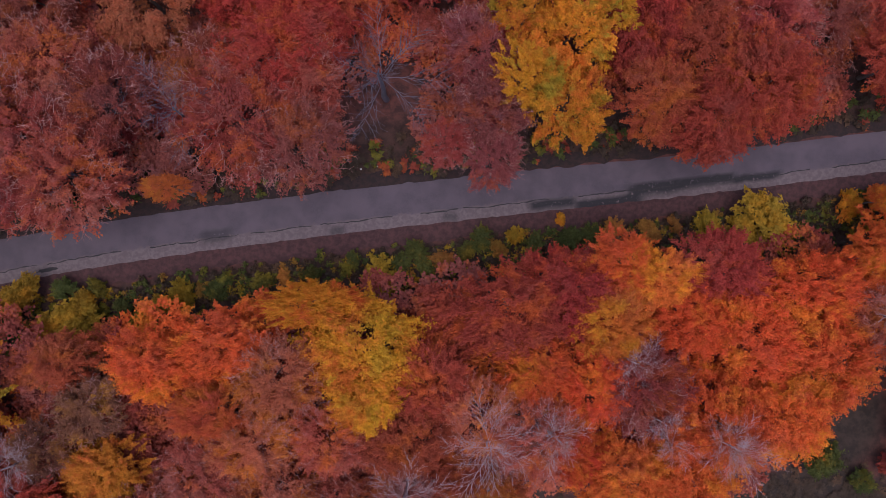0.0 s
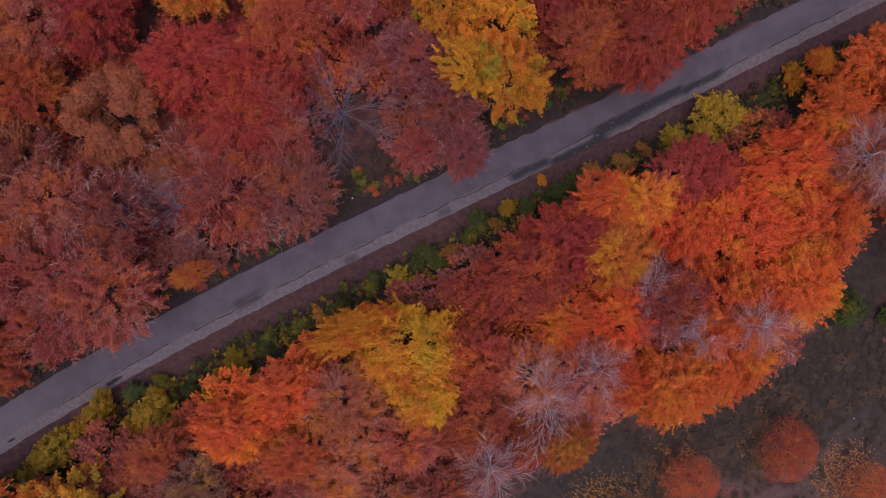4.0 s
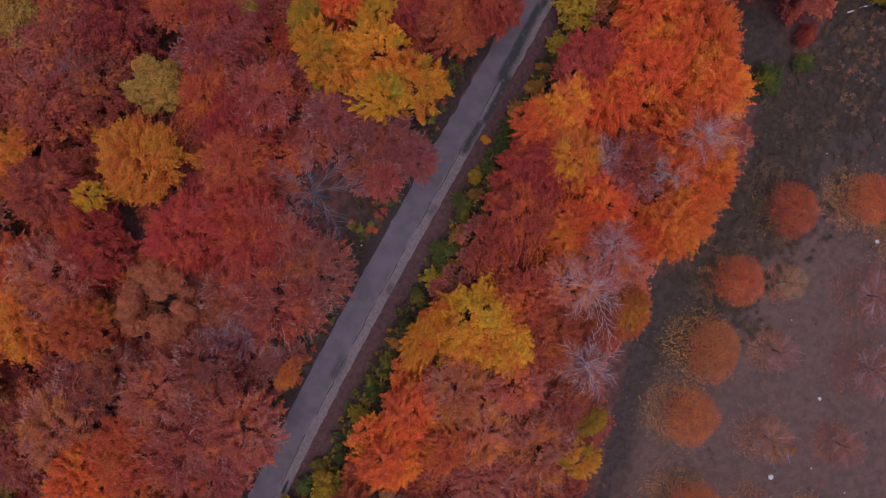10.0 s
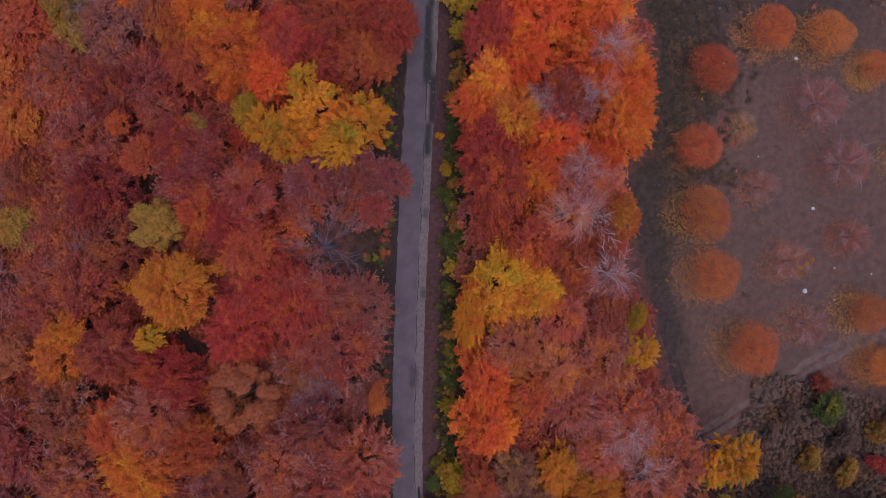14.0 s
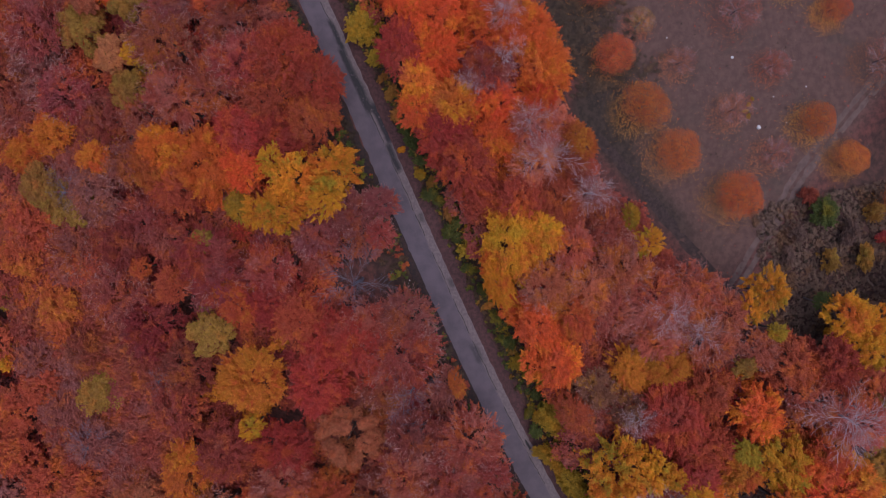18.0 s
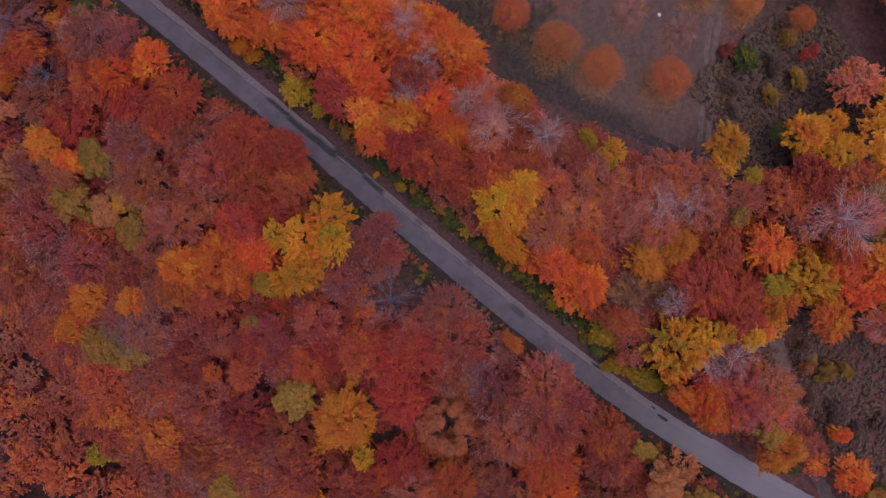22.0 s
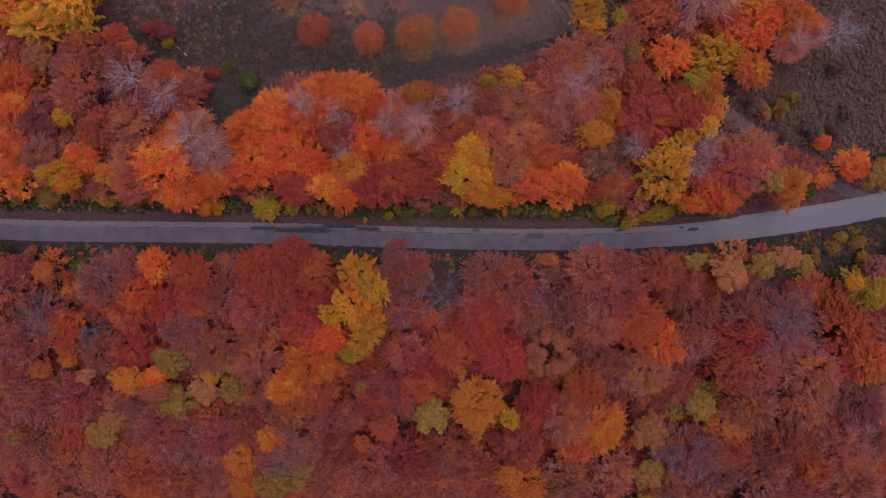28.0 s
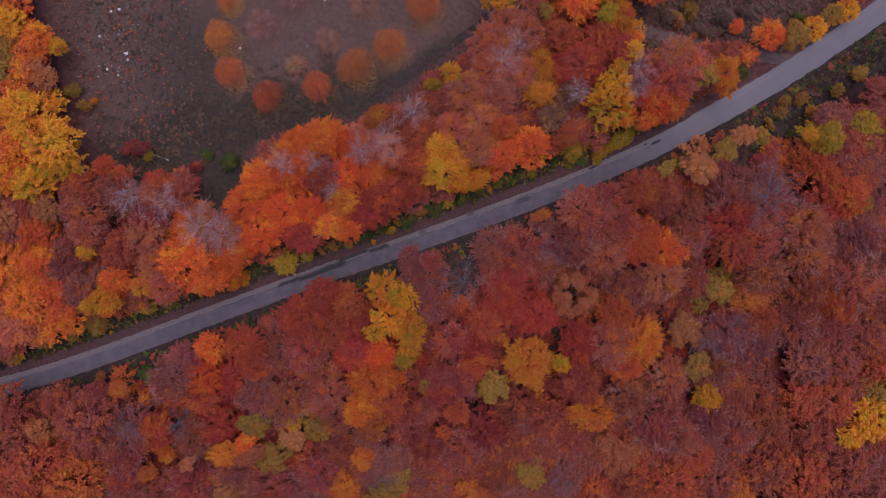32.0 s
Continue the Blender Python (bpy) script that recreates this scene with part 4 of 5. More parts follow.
grow(-58.8, -54.7, 6.6, 4.5, 12.0, "D")
grow(-74.2, 35.8, 5.5, 4.3, 11.9, "d")
grow(82.2, 7.9, 4.3, 3.1, 10.8, "P")
grow(76.4, 31.7, 2.9, 1.4, 10.3, "o")
grow(70.5, 43.3, 5.3, 4.1, 12.0, "o")
grow(64.6, 52.0, 2.5, 1.7, 11.2, "T")
grow(42.4, 71.5, 6.0, 5.5, 11.4, "R")
grow(-63.9, -53.7, 4.7, 3.6, 10.5, "p")
grow(80.9, -20.6, 6.1, 5.0, 11.4, "Y2")
grow(57.7, 60.4, 3.0, 2.2, 10.9, "T")
grow(83.9, 1.9, 5.0, 3.6, 10.6, "P")
grow(-73.5, 41.4, 7.3, 5.0, 11.4, "P")
grow(-79.2, -29.8, 4.7, 2.8, 11.2, "O")
grow(69.3, 49.1, 2.2, 2.2, 10.2, "M")
grow(75.6, 41.0, 5.5, 5.0, 10.0, "P")
grow(-85.1, 13.6, 7.1, 5.9, 13.0, "c")
grow(49.9, 70.4, 7.3, 5.8, 12.1, "d")
grow(85.9, -10.3, 3.3, 2.8, 11.1, "T")
grow(-86.9, -6.6, 2.2, 1.7, 11.0, "Y")
grow(86.3, 13.1, 3.8, 3.0, 10.9, "O")
grow(59.8, 64.3, 4.0, 2.7, 11.9, "K")
grow(66.0, 58.1, 7.1, 5.9, 11.1, "C")
grow(87.5, 8.3, 4.0, 2.6, 10.5, "D")
grow(82.6, 33.2, 4.1, 3.6, 10.8, "C")
grow(89.3, 0.4, 3.8, 3.1, 11.5, "O")
grow(-89.3, 3.9, 6.3, 6.3, 12.4, "o")
grow(89.3, -4.8, 4.0, 5.9, 10.9, "O")
grow(-84.9, -28.6, 3.5, 3.3, 11.1, "K")
grow(-87.1, 21.5, 6.7, 5.0, 11.5, "c")
grow(77.2, 46.6, 6.0, 5.4, 12.5, "c")
grow(88.8, -16.9, 6.1, 5.0, 11.6, "Y2")
grow(81.7, 40.0, 4.8, 6.0, 10.4, "C")
grow(-91.3, -5.3, 3.6, 4.1, 12.2, "L")
grow(74.6, 53.0, 2.7, 2.2, 10.8, "o")
grow(-83.8, 37.5, 7.3, 5.5, 10.6, "C")
grow(52.9, 75.2, 1.8, 1.8, 10.2, "o")
grow(-91.3, 11.3, 4.9, 4.4, 9.7, "d")
grow(-86.7, 31.0, 7.3, 5.5, 10.8, "R")
grow(58.5, 72.7, 6.0, 5.5, 12.9, "c")
grow(66.6, 66.4, 6.0, 5.5, 11.4, "d")
grow(74.5, 60.3, 6.6, 5.4, 11.9, "C")
grow(94.2, -18.6, 4.5, 3.8, 11.2, "Y")
grow(80.6, 54.1, 4.2, 4.9, 11.0, "C")
grow(-96.9, 8.8, 5.4, 5.4, 12.1, "o")
grow(73.6, 68.0, 7.2, 5.9, 11.7, "C")
grow(-100.2, 10.9, 2.2, 2.2, 11.0, "K")
grow(67.7, 74.9, 7.3, 5.5, 12.9, "c")
grow(-99.3, 18.6, 5.6, 6.0, 12.3, "P")
grow(-95.6, 35.1, 4.6, 4.1, 10.7, "o")
grow(-94.8, 40.8, 6.4, 5.1, 10.4, "C")
grow(-99.6, 29.4, 6.5, 6.0, 13.1, "c")
grow(77.8, 70.1, 2.3, 2.0, 10.4, "K")
grow(-105.1, 25.9, 4.5, 5.0, 11.0, "C")
grow(75.0, 79.6, 6.3, 5.5, 10.5, "c")
grow(-105.2, 36.0, 6.4, 5.1, 12.4, "c")
grow(-61.4, 54.0, 3.9, 3.9, 10.5, "Y")
grow(-32.2, -54.6, 5.0, 5.0, 11.8, "r")
grow(-67.3, 51.9, 3.9, 3.9, 10.5, "P")
grow(-22.8, -56.2, 1.7, 1.7, 7.2, "G")
grow(-47.3, 56.9, 7.3, 7.3, 14.8, "C")
grow(-68.4, 53.1, 4.8, 4.8, 11.5, "R")
grow(-42.0, -57.4, 4.9, 4.9, 11.5, "p")
grow(-25.8, -58.9, 4.2, 4.2, 10.6, "Y")
grow(-65.0, 59.2, 2.8, 2.8, 8.8, "o")
grow(-51.2, -59.3, 3.5, 3.5, 9.7, "K")
grow(-60.8, 59.6, 5.2, 5.2, 12.1, "P")
grow(-37.1, -60.3, 4.5, 4.5, 11.1, "r")
grow(-31.9, -61.4, 4.2, 4.2, 10.6, "Y")
grow(-40.3, -62.5, 4.1, 4.1, 10.6, "K")
grow(-53.4, 62.8, 6.0, 6.0, 13.1, "C")
grow(-68.3, 63.8, 5.3, 5.3, 12.1, "C")
grow(-76.9, 62.0, 5.8, 5.8, 12.8, "R")
grow(-27.1, -64.1, 2.6, 2.6, 8.5, "Y")
grow(-32.7, 64.7, 4.2, 4.2, 10.6, "C")
grow(-37.3, 65.0, 5.8, 5.8, 12.8, "T")
grow(79.3, -46.6, 2.3, 2.3, 8.2, "Y")
grow(-8.1, 67.0, 4.7, 4.7, 11.4, "R")
# the rim of the wood
distant(-38.9, -67.4, 4.7, 11.4, "Y")
distant(-15.4, 68.0, 3.2, 9.3, "K")
distant(82.1, -24.9, 6.6, 13.9, "Y")
distant(82.6, -48.5, 3.6, 10.5, "O")
distant(82.7, -39.9, 2.9, 8.9, "T")
distant(-33.5, -69.4, 5.3, 12.2, "Y")
distant(-24.3, 69.8, 5.0, 11.7, "P")
distant(-57.4, 69.8, 5.3, 12.1, "d")
distant(84.8, 37.5, 7.1, 14.6, "C")
distant(-23.6, -70.8, 4.5, 11.1, "p")
distant(-0.2, 70.9, 4.2, 10.6, "o")
distant(-85.5, 57.3, 5.8, 12.8, "d")
distant(15.4, 72.0, 4.7, 11.4, "d")
distant(-86.7, 48.4, 6.3, 13.5, "P")
distant(87.1, -31.8, 6.4, 13.6, "Y")
distant(-87.5, 68.9, 5.5, 12.5, "R")
distant(88.1, -42.6, 2.6, 8.5, "O")
distant(88.2, -52.9, 3.9, 10.5, "Y")
distant(-31.2, 74.5, 4.6, 11.2, "d")
distant(-75.1, 74.6, 6.3, 13.6, "R")
distant(89.6, -47.3, 3.2, 9.4, "K")
distant(89.9, 32.9, 4.9, 11.6, "R")
distant(-41.1, 75.0, 5.3, 12.1, "R")
distant(-17.3, 75.7, 3.8, 10.5, "P")
distant(-30.1, -75.9, 3.9, 10.5, "Y")
distant(-50.7, 75.9, 6.3, 13.6, "d")
distant(11.0, 75.9, 4.2, 10.7, "o")
distant(91.2, 53.3, 7.3, 14.8, "o")
distant(-62.2, 76.0, 6.1, 13.2, "C")
distant(-91.8, -30.6, 3.0, 6.6, "Y")
distant(92.4, -25.1, 4.5, 11.1, "O")
distant(-2.2, 77.4, 3.8, 10.5, "R")
distant(-7.4, 77.4, 4.4, 11.0, "P")
distant(-92.9, 59.7, 5.5, 12.5, "d")
distant(-12.7, 77.8, 4.2, 10.7, "d")
distant(93.6, 10.0, 5.4, 12.2, "O")
distant(-83.0, 78.2, 7.1, 14.6, "d")
distant(-94.7, 49.7, 5.8, 12.8, "C")
distant(-95.2, 77.2, 6.3, 13.6, "C")
distant(-96.2, -33.2, 2.6, 6.5, "K")
distant(-66.8, 79.8, 5.3, 12.1, "o")
distant(96.3, -10.2, 3.9, 10.5, "T")
distant(11.3, 80.8, 4.1, 10.6, "R")
distant(97.1, 14.1, 5.4, 12.2, "p")
distant(-30.2, 80.9, 4.6, 11.3, "d")
distant(97.1, 39.4, 3.6, 10.5, "T")
distant(-97.2, 69.4, 3.9, 10.5, "Y")
distant(97.5, 0.5, 4.9, 11.6, "O")
distant(98.6, 46.7, 7.2, 14.7, "d")
distant(-99.7, -34.0, 3.0, 6.5, "Y")
distant(3.7, 82.6, 1.8, 7.5, "L")
distant(-15.8, 84.0, 4.6, 11.3, "d")
distant(-101.3, -8.3, 3.4, 9.6, "L")
distant(-6.5, 84.8, 2.7, 8.6, "Y")
distant(101.8, 32.4, 5.7, 12.7, "R")
distant(5.6, 85.0, 2.6, 8.5, "L")
distant(-102.0, 65.2, 5.8, 12.8, "Y")
distant(102.2, 1.2, 5.7, 12.7, "D")
distant(102.2, -6.5, 5.7, 12.7, "O")
distant(-102.5, 45.0, 5.3, 12.1, "C")
distant(-102.8, 80.0, 5.3, 12.1, "P")
distant(102.9, 40.6, 5.8, 12.8, "C")
distant(-23.9, 85.9, 4.6, 11.3, "d")
distant(-104.2, -14.3, 3.9, 10.5, "C")
distant(104.4, 52.0, 6.2, 13.4, "d")
distant(-106.4, 51.4, 5.3, 12.1, "d")
distant(-106.9, 59.0, 3.9, 10.3, "K")
distant(-19.4, 89.2, 5.6, 12.5, "d")
distant(-11.7, 89.6, 4.2, 10.6, "R")
rim.build("wood_rim", "mixed autumn crowns along the rim of the wood", "woodland")
# ---- leafless trees ----
grow_bare(-4.8, 16.9, 5.5, dark=True)
grow_bare(-23.8, 11.6, 4.2, dark=True)
grow_bare(-29.1, 12.0, 2.4, dark=True)
grow_bare(-34.5, 4.7, 2.5, dark=True)
grow_bare(8.8, -16.3, 4.8)
grow_bare(14.9, -15.2, 3.3)
grow_bare(26.1, -14.7, 2.7)
grow_bare(32.1, -14.7, 3.3)
grow_bare(1.7, -22.2, 3.7)
grow_bare(65.6, -10.9, 5.0)
grow_bare(58.7, -9.0, 4.8)
grow_bare(-18.7, -30.8, 4.2)
grow_bare(-22.9, -34.4, 3.2)
grow_bare(-40.3, -54.1, 6.6)
grow_bare(-48.6, -25.6, 3.5)
grow_bare(-48.1, -20.4, 3.3)
grow_bare(-34.9, -22.4, 3.2)
grow_bare(-74.9, 6.3, 7.8, dark=True)
grow_bare(64.2, 41.7, 3.8, dark=True)
grow_bare(52.1, -2.7, 5.3)
grow_bare(-14.8, 53.8, 2.9, dark=True)
grow_bare(-67.8, -53.1, 4.6)
grow_bare(24.9, -12.8, 2.1)
grow_bare(30.9, -14.1, 3.3)
grow_bare(-24.1, 70.1, 4.4, dark=True)
grow_bare(19.7, 62.6, 3.9, dark=True)
grow_bare(47.2, -0.1, 4.6)
grow_bare(21.6, -7.6, 3.0)
grow_bare(-60.4, -49.6, 4.0)
grow_bare(75.5, 41.5, 4.6, dark=True)
grow_bare(-66.7, 36.5, 5.4, dark=True)
grow_bare(-60.5, 39.5, 4.2, dark=True)
# ---- bushes ----
shrub(0.1, 0.8, 1.8, "G")
shrub(-3.3, -2.4, 2.4, "L")
shrub(10.5, 3.5, 1.4, "L")
shrub(12.7, 2.8, 1.6, "G")
shrub(16.5, 3.6, 1.8, "G")
shrub(7.0, 2.7, 1.6, "G")
shrub(3.0, 0.1, 1.4, "K")
shrub(36.3, 7.8, 3.9, "L")
shrub(31.2, 6.6, 1.9, "L")
shrub(46.3, 10.5, 1.9, "Y")
shrub(-23.9, -6.2, 1.6, "L")
shrub(-32.8, -6.7, 1.3, "G")
shrub(-19.8, -4.8, 1.3, "G")
shrub(-27.3, -9.8, 1.4, "L")
shrub(-34.0, -10.4, 3.1, "L")
shrub(-40.0, -8.2, 2.5, "L")
shrub(-10.6, -2.7, 1.3, "G")
shrub(-6.5, -1.1, 1.1, "G")
shrub(21.0, 5.5, 1.4, "K")
shrub(15.2, 5.7, 1.0, "Y")
shrub(24.7, 4.6, 1.0, "G")
shrub(-45.5, -11.2, 2.9, "L")
shrub(5.5, 1.3, 1.4, "G")
shrub(1.2, -1.0, 1.5, "G")
shrub(8.8, 1.8, 1.3, "K")
shrub(18.9, 4.5, 1.4, "G")
shrub(27.6, 6.4, 1.1, "K")
shrub(-15.9, -4.2, 1.3, "G")
shrub(-13.6, -3.5, 1.1, "K")
shrub(-29.9, -8.4, 1.3, "G")
shrub(-21.9, -5.8, 1.1, "K")
shrub(-36.1, -7.2, 1.4, "G")
shrub(-1.3, -0.6, 1.3, "G")
shrub(70.5, 13.7, 3.4, "L")
shrub(81.4, 16.4, 3.0, "K")
shrub(64.5, 14.1, 1.8, "G")
shrub(88.9, 18.9, 2.4, "K")
shrub(49.5, 11.9, 1.7, "O")
shrub(-35.5, -11.4, 3.0, "L")
shrub(-41.7, -9.2, 2.4, "L")
shrub(-47.3, -11.8, 2.4, "L")
shrub(-33.8, -8.4, 1.8, "L")
shrub(-49.9, -14.0, 1.8, "L")
shrub(-25.8, -7.7, 1.8, "L")
shrub(-28.1, -10.8, 1.8, "L")
shrub(-20.6, -5.8, 1.5, "G")
shrub(-75.6, -23.2, 2.0, "G")
shrub(-65.2, -20.0, 2.4, "K")
shrub(84.1, 30.9, 1.9, "T")
shrub(72.1, 29.2, 2.2, "G")
shrub(-58.4, -3.9, 2.2, "L")
shrub(-91.8, -6.9, 2.2, "G")
shrub(-84.0, -12.7, 1.9, "G")
shrub(-92.3, -12.2, 2.2, "K")
shrub(-85.5, -15.6, 1.7, "K")
shrub(-52.8, -47.1, 1.7, "K")
shrub(-66.7, -42.0, 1.9, "K")
shrub(-73.6, -35.1, 1.8, "B")
shrub(-75.9, -33.8, 1.5, "O")
shrub(-61.5, -38.2, 1.9, "K")
shrub(-74.4, -50.0, 2.4, "B")
shrub(-65.4, -33.1, 1.7, "T")
shrub(-79.3, -41.4, 2.2, "B")
shrub(79.7, -37.9, 2.4, "K")
shrub(77.7, -34.0, 2.3, "K")
shrub(75.5, -35.0, 1.3, "O")
shrub(45.6, -17.3, 2.4, "G")
shrub(36.1, -18.8, 0.9, "W")
shrub(66.8, -22.9, 3.5, "C")
shrub(64.8, -20.9, 1.6, "L")
shrub(72.1, 13.0, 3.2, "L")
shrub(82.7, 16.4, 3.2, "K")
shrub(102.2, 20.8, 3.7, "L")
shrub(94.6, 19.7, 2.4, "K")
shrub(64.7, 13.2, 2.0, "K")
shrub(83.7, 29.7, 1.7, "T")
shrub(72.8, 30.1, 2.4, "G")
shrub(102.3, 41.2, 1.9, "T")
shrub(-89.6, -33.2, 2.7, "G")
shrub(-62.0, -36.5, 2.1, "T")
shrub(-67.0, -33.9, 2.1, "B")
shrub(-72.6, -36.5, 2.4, "B")
shrub(-75.0, -33.4, 1.6, "O")
shrub(-64.8, -38.7, 2.4, "K")
shrub(-59.5, -38.1, 2.1, "B")
shrub(-78.0, -37.2, 2.1, "B")
shrub(-84.0, -12.8, 2.1, "K")
shrub(-89.6, -15.5, 2.1, "K")
shrub(-98.1, -16.5, 2.4, "K")
shrub(-103.8, -19.8, 2.4, "K")
shrub(-81.2, -10.5, 1.9, "K")
shrub(-86.8, -7.3, 1.9, "G")
shrub(-9.1, -61.0, 3.3, "G")
shrub(-11.6, -56.2, 2.0, "B")
shrub(-13.3, -64.7, 2.5, "B")
shrub(-10.8, -69.5, 2.2, "K")
shrub(-17.1, -60.6, 2.3, "K")
shrub(-15.0, -54.2, 1.8, "B")
shrub(-17.9, -66.4, 2.3, "K")
shrub(-15.4, -71.1, 2.2, "R")
shrub(-6.0, -59.4, 1.8, "R")
shrub(-8.7, -72.1, 2.0, "B")
shrub(24.8, 5.4, 1.6, "K")
shrub(46.4, -16.9, 2.2, "G")
shrub(51.2, -19.2, 1.6, "G")
shrub(54.2, -17.0, 1.8, "C")

# ---- the orchard on the field ----
def dotted_crown(name, seed, count, size, hollow):
    """A low round crown of single leaves, radius 1, thin in its middle and frayed at its rim."""
    rng = np.random.default_rng(seed)
    g = rng.uniform(0, 2 * np.pi, count)
    edge = np.array([1 + 0.13 * noise.noise((1.5 * math.cos(w), 1.5 * math.sin(w), seed)) for w in g])
    f = np.sqrt(rng.uniform(hollow, 1, count)) * 0.92 + rng.normal(0, 0.10, count)
    rad = f * edge
    p = np.stack([rad * np.cos(g), rad * np.sin(g), 0.85 * np.sqrt(np.maximum(0.03, 1.1 - f * f)) - rng.exponential(0.16, count)], 1)
    w = rng.uniform(0, 2 * np.pi, count)
    nor = np.array([0, 0, 1.0]) + rng.normal(0, 0.4, (count, 3))
    nor /= np.linalg.norm(nor, axis=1)[:, None]
    axis = np.stack([np.cos(w), np.sin(w), 0 * w], 1)
    axis -= nor * (axis * nor).sum(1)[:, None]
    side = np.cross(nor, axis)
    ln = (size * rng.uniform(0.6, 1.4, count))[:, None]
    v = np.stack([p - axis * ln * 0.5 - side * ln * 0.42, p - axis * ln * 0.4 + side * ln * 0.42, p + axis * ln * 0.6], 1)
    return leaf_mesh(name, v)


ORCH = [dotted_crown("crown", 110 + i, 7600, 0.030, 0.0) for i in range(3)]
SPARSE = [dotted_crown("crown", 115 + i, 2300, 0.030, 0.0) for i in range(2)]


def fallen(x, y, r, tone, count):
    """Fallen leaves round a tree's foot, thinning outwards."""
    rng = random.Random(int(x * 13 + y * 7))
    verts, faces = [], []
    for k in range(count):
        g, d = rng.uniform(0, 2 * math.pi), r * abs(rng.gauss(0.72, 0.28))
        px, py, s, w = x - 0.1 * r + d * math.cos(g), y + 0.16 * r + d * math.sin(g), rng.uniform(0.045, 0.10), rng.uniform(0, 6.3)
        z = land(px, py) + 0.035
        b = len(verts)
        verts += [(px + s * math.cos(w), py + s * math.sin(w), z + 0.02), (px + s * math.cos(w + 2.1), py + s * math.sin(w + 2.1), z), (px + s * math.cos(w + 4.2), py + s * math.sin(w + 4.2), z + 0.01)]
        faces.append((b, b + 1, b + 2))
    ob = new("fallen_leaves", mesh_of("fallen_leaves", verts, faces, LEAF[tone]))
    tagged(ob, "yellow-orange fallen leaves scattered under an orchard tree", "leaves", "fallen leaves", "stuff")


def orchard(x, y, r, tone):
    """A low round fruit tree with its ring of fallen leaves."""
    thin = tone in "PRY"
    tone = {"D": "d", "O": "o", "Y": "K"}.get(tone, tone)
    h = 2.3 + r * 0.75
    tree = new("orchard_tree")
    tree.matrix_basis = pose(x, y, land(x, y))
    tagged(tree, f"{TONE[tone]} {'nearly leafless' if thin else 'round-crowned'} fruit tree standing on the field", "tree", "orchard trees")
    turn = rnd.uniform(0, 360)
    part("crown", rnd.choice(SPARSE if thin else ORCH), tree, material=FRUIT.get(tone, LEAF[tone]), m=Matrix.Translation((0, 0, h * 0.42)) @ pose(0, 0, 0, 0, 0, 60) @ Matrix.Diagonal((r * 0.96, r * 0.80, h * 0.5, 1)) @ pose(0, 0, 0, 0, 0, turn))
    part("trunk", rnd.choice(TRUNKS), tree, m=Matrix.Diagonal((h * 1.2, h * 1.2, h * 0.8, 1)))
    for k in range(6):
        add_limb(rnd.choice(BARELIMBS), tree, material=BARE if thin else BARK, m=Matrix.Translation((0, 0, h * 0.3)) @ pose(0, 0, 0, 0, -12, turn + 60 * k + rnd.uniform(-15, 15)) @ Matrix.Diagonal((r * 0.85, r * 0.85, r * 0.85, 1)))
    fallen(x, y, r, "A" if not thin else "T", 2200 if not thin else 1000)
    placed.append((x, y, r, tone))


orchard(35.0, -30.7, 4.1, "D")
orchard(42.9, -37.5, 3.9, "O")
orchard(44.0, -45.7, 4.1, "O")
orchard(23.2, -31.8, 3.9, "D")
orchard(27.9, -37.4, 2.6, "Y")
orchard(34.1, -47.1, 4.3, "P")
orchard(14.1, -35.3, 4.6, "D")
orchard(20.0, -42.5, 2.9, "P")
orchard(26.4, -53.0, 4.3, "P")
orchard(5.6, -39.2, 4.4, "D")
orchard(10.5, -49.5, 3.4, "P")
orchard(16.4, -57.5, 2.9, "R")
orchard(-3.5, -47.4, 4.6, "O")
orchard(2.1, -54.7, 3.3, "P")
orchard(6.0, -62.3, 3.6, "D")
orchard(-1.0, -66.9, 3.3, "O")
orchard(30.6, -63.9, 3.9, "D")
orchard(23.5, -68.8, 2.9, "D")
orchard(41.4, -53.7, 2.9, "O")
orchard(13.7, -74.6, 4.1, "P")
orchard(-9.6, -73.0, 2.9, "O")

# ---- lower growth between the crowns, and the wood beyond ----
def low_layer(tries):
    """Small red bushes and saplings that close the floor of the wood."""
    stuff = Joined()
    for k in range(tries):
        x, y = filler.uniform(-124, 118), filler.uniform(-80, 95)
        s = y - road_y(x)
        if -11.5 < s < 8 or (abs(s) > 13 and scrub_share(x, y) > 0.1) or field_share(x, y) > 0.01:
            continue
        if (x < -70 and 0 < s < 15) or (s < 0 and -100 < x < -50 and -75 < y < -28) or (s < 0 and -48 < x < 78 and edge_y(x) - y > -5):
            continue
        if math.hypot(x + 4.8, y - 14) < 8.5 or (-13 < x < -2.5 and 5 < y < 12.5):
            continue
        r = filler.uniform(1.4, 2.6)
        stuff.add(filler.choice(SAPLING), Matrix.Translation((x, y, land(x, y) + filler.uniform(1.2, 3.0))) @ pose(0, 0, 0, 0, 0, filler.uniform(0, 360)) @ Matrix.Diagonal((r, r, r * 0.7, 1)), filler.choice("RCCPRd"))
    stuff.build("saplings", "dark red saplings and bushes on the floor of the wood", "woodland")


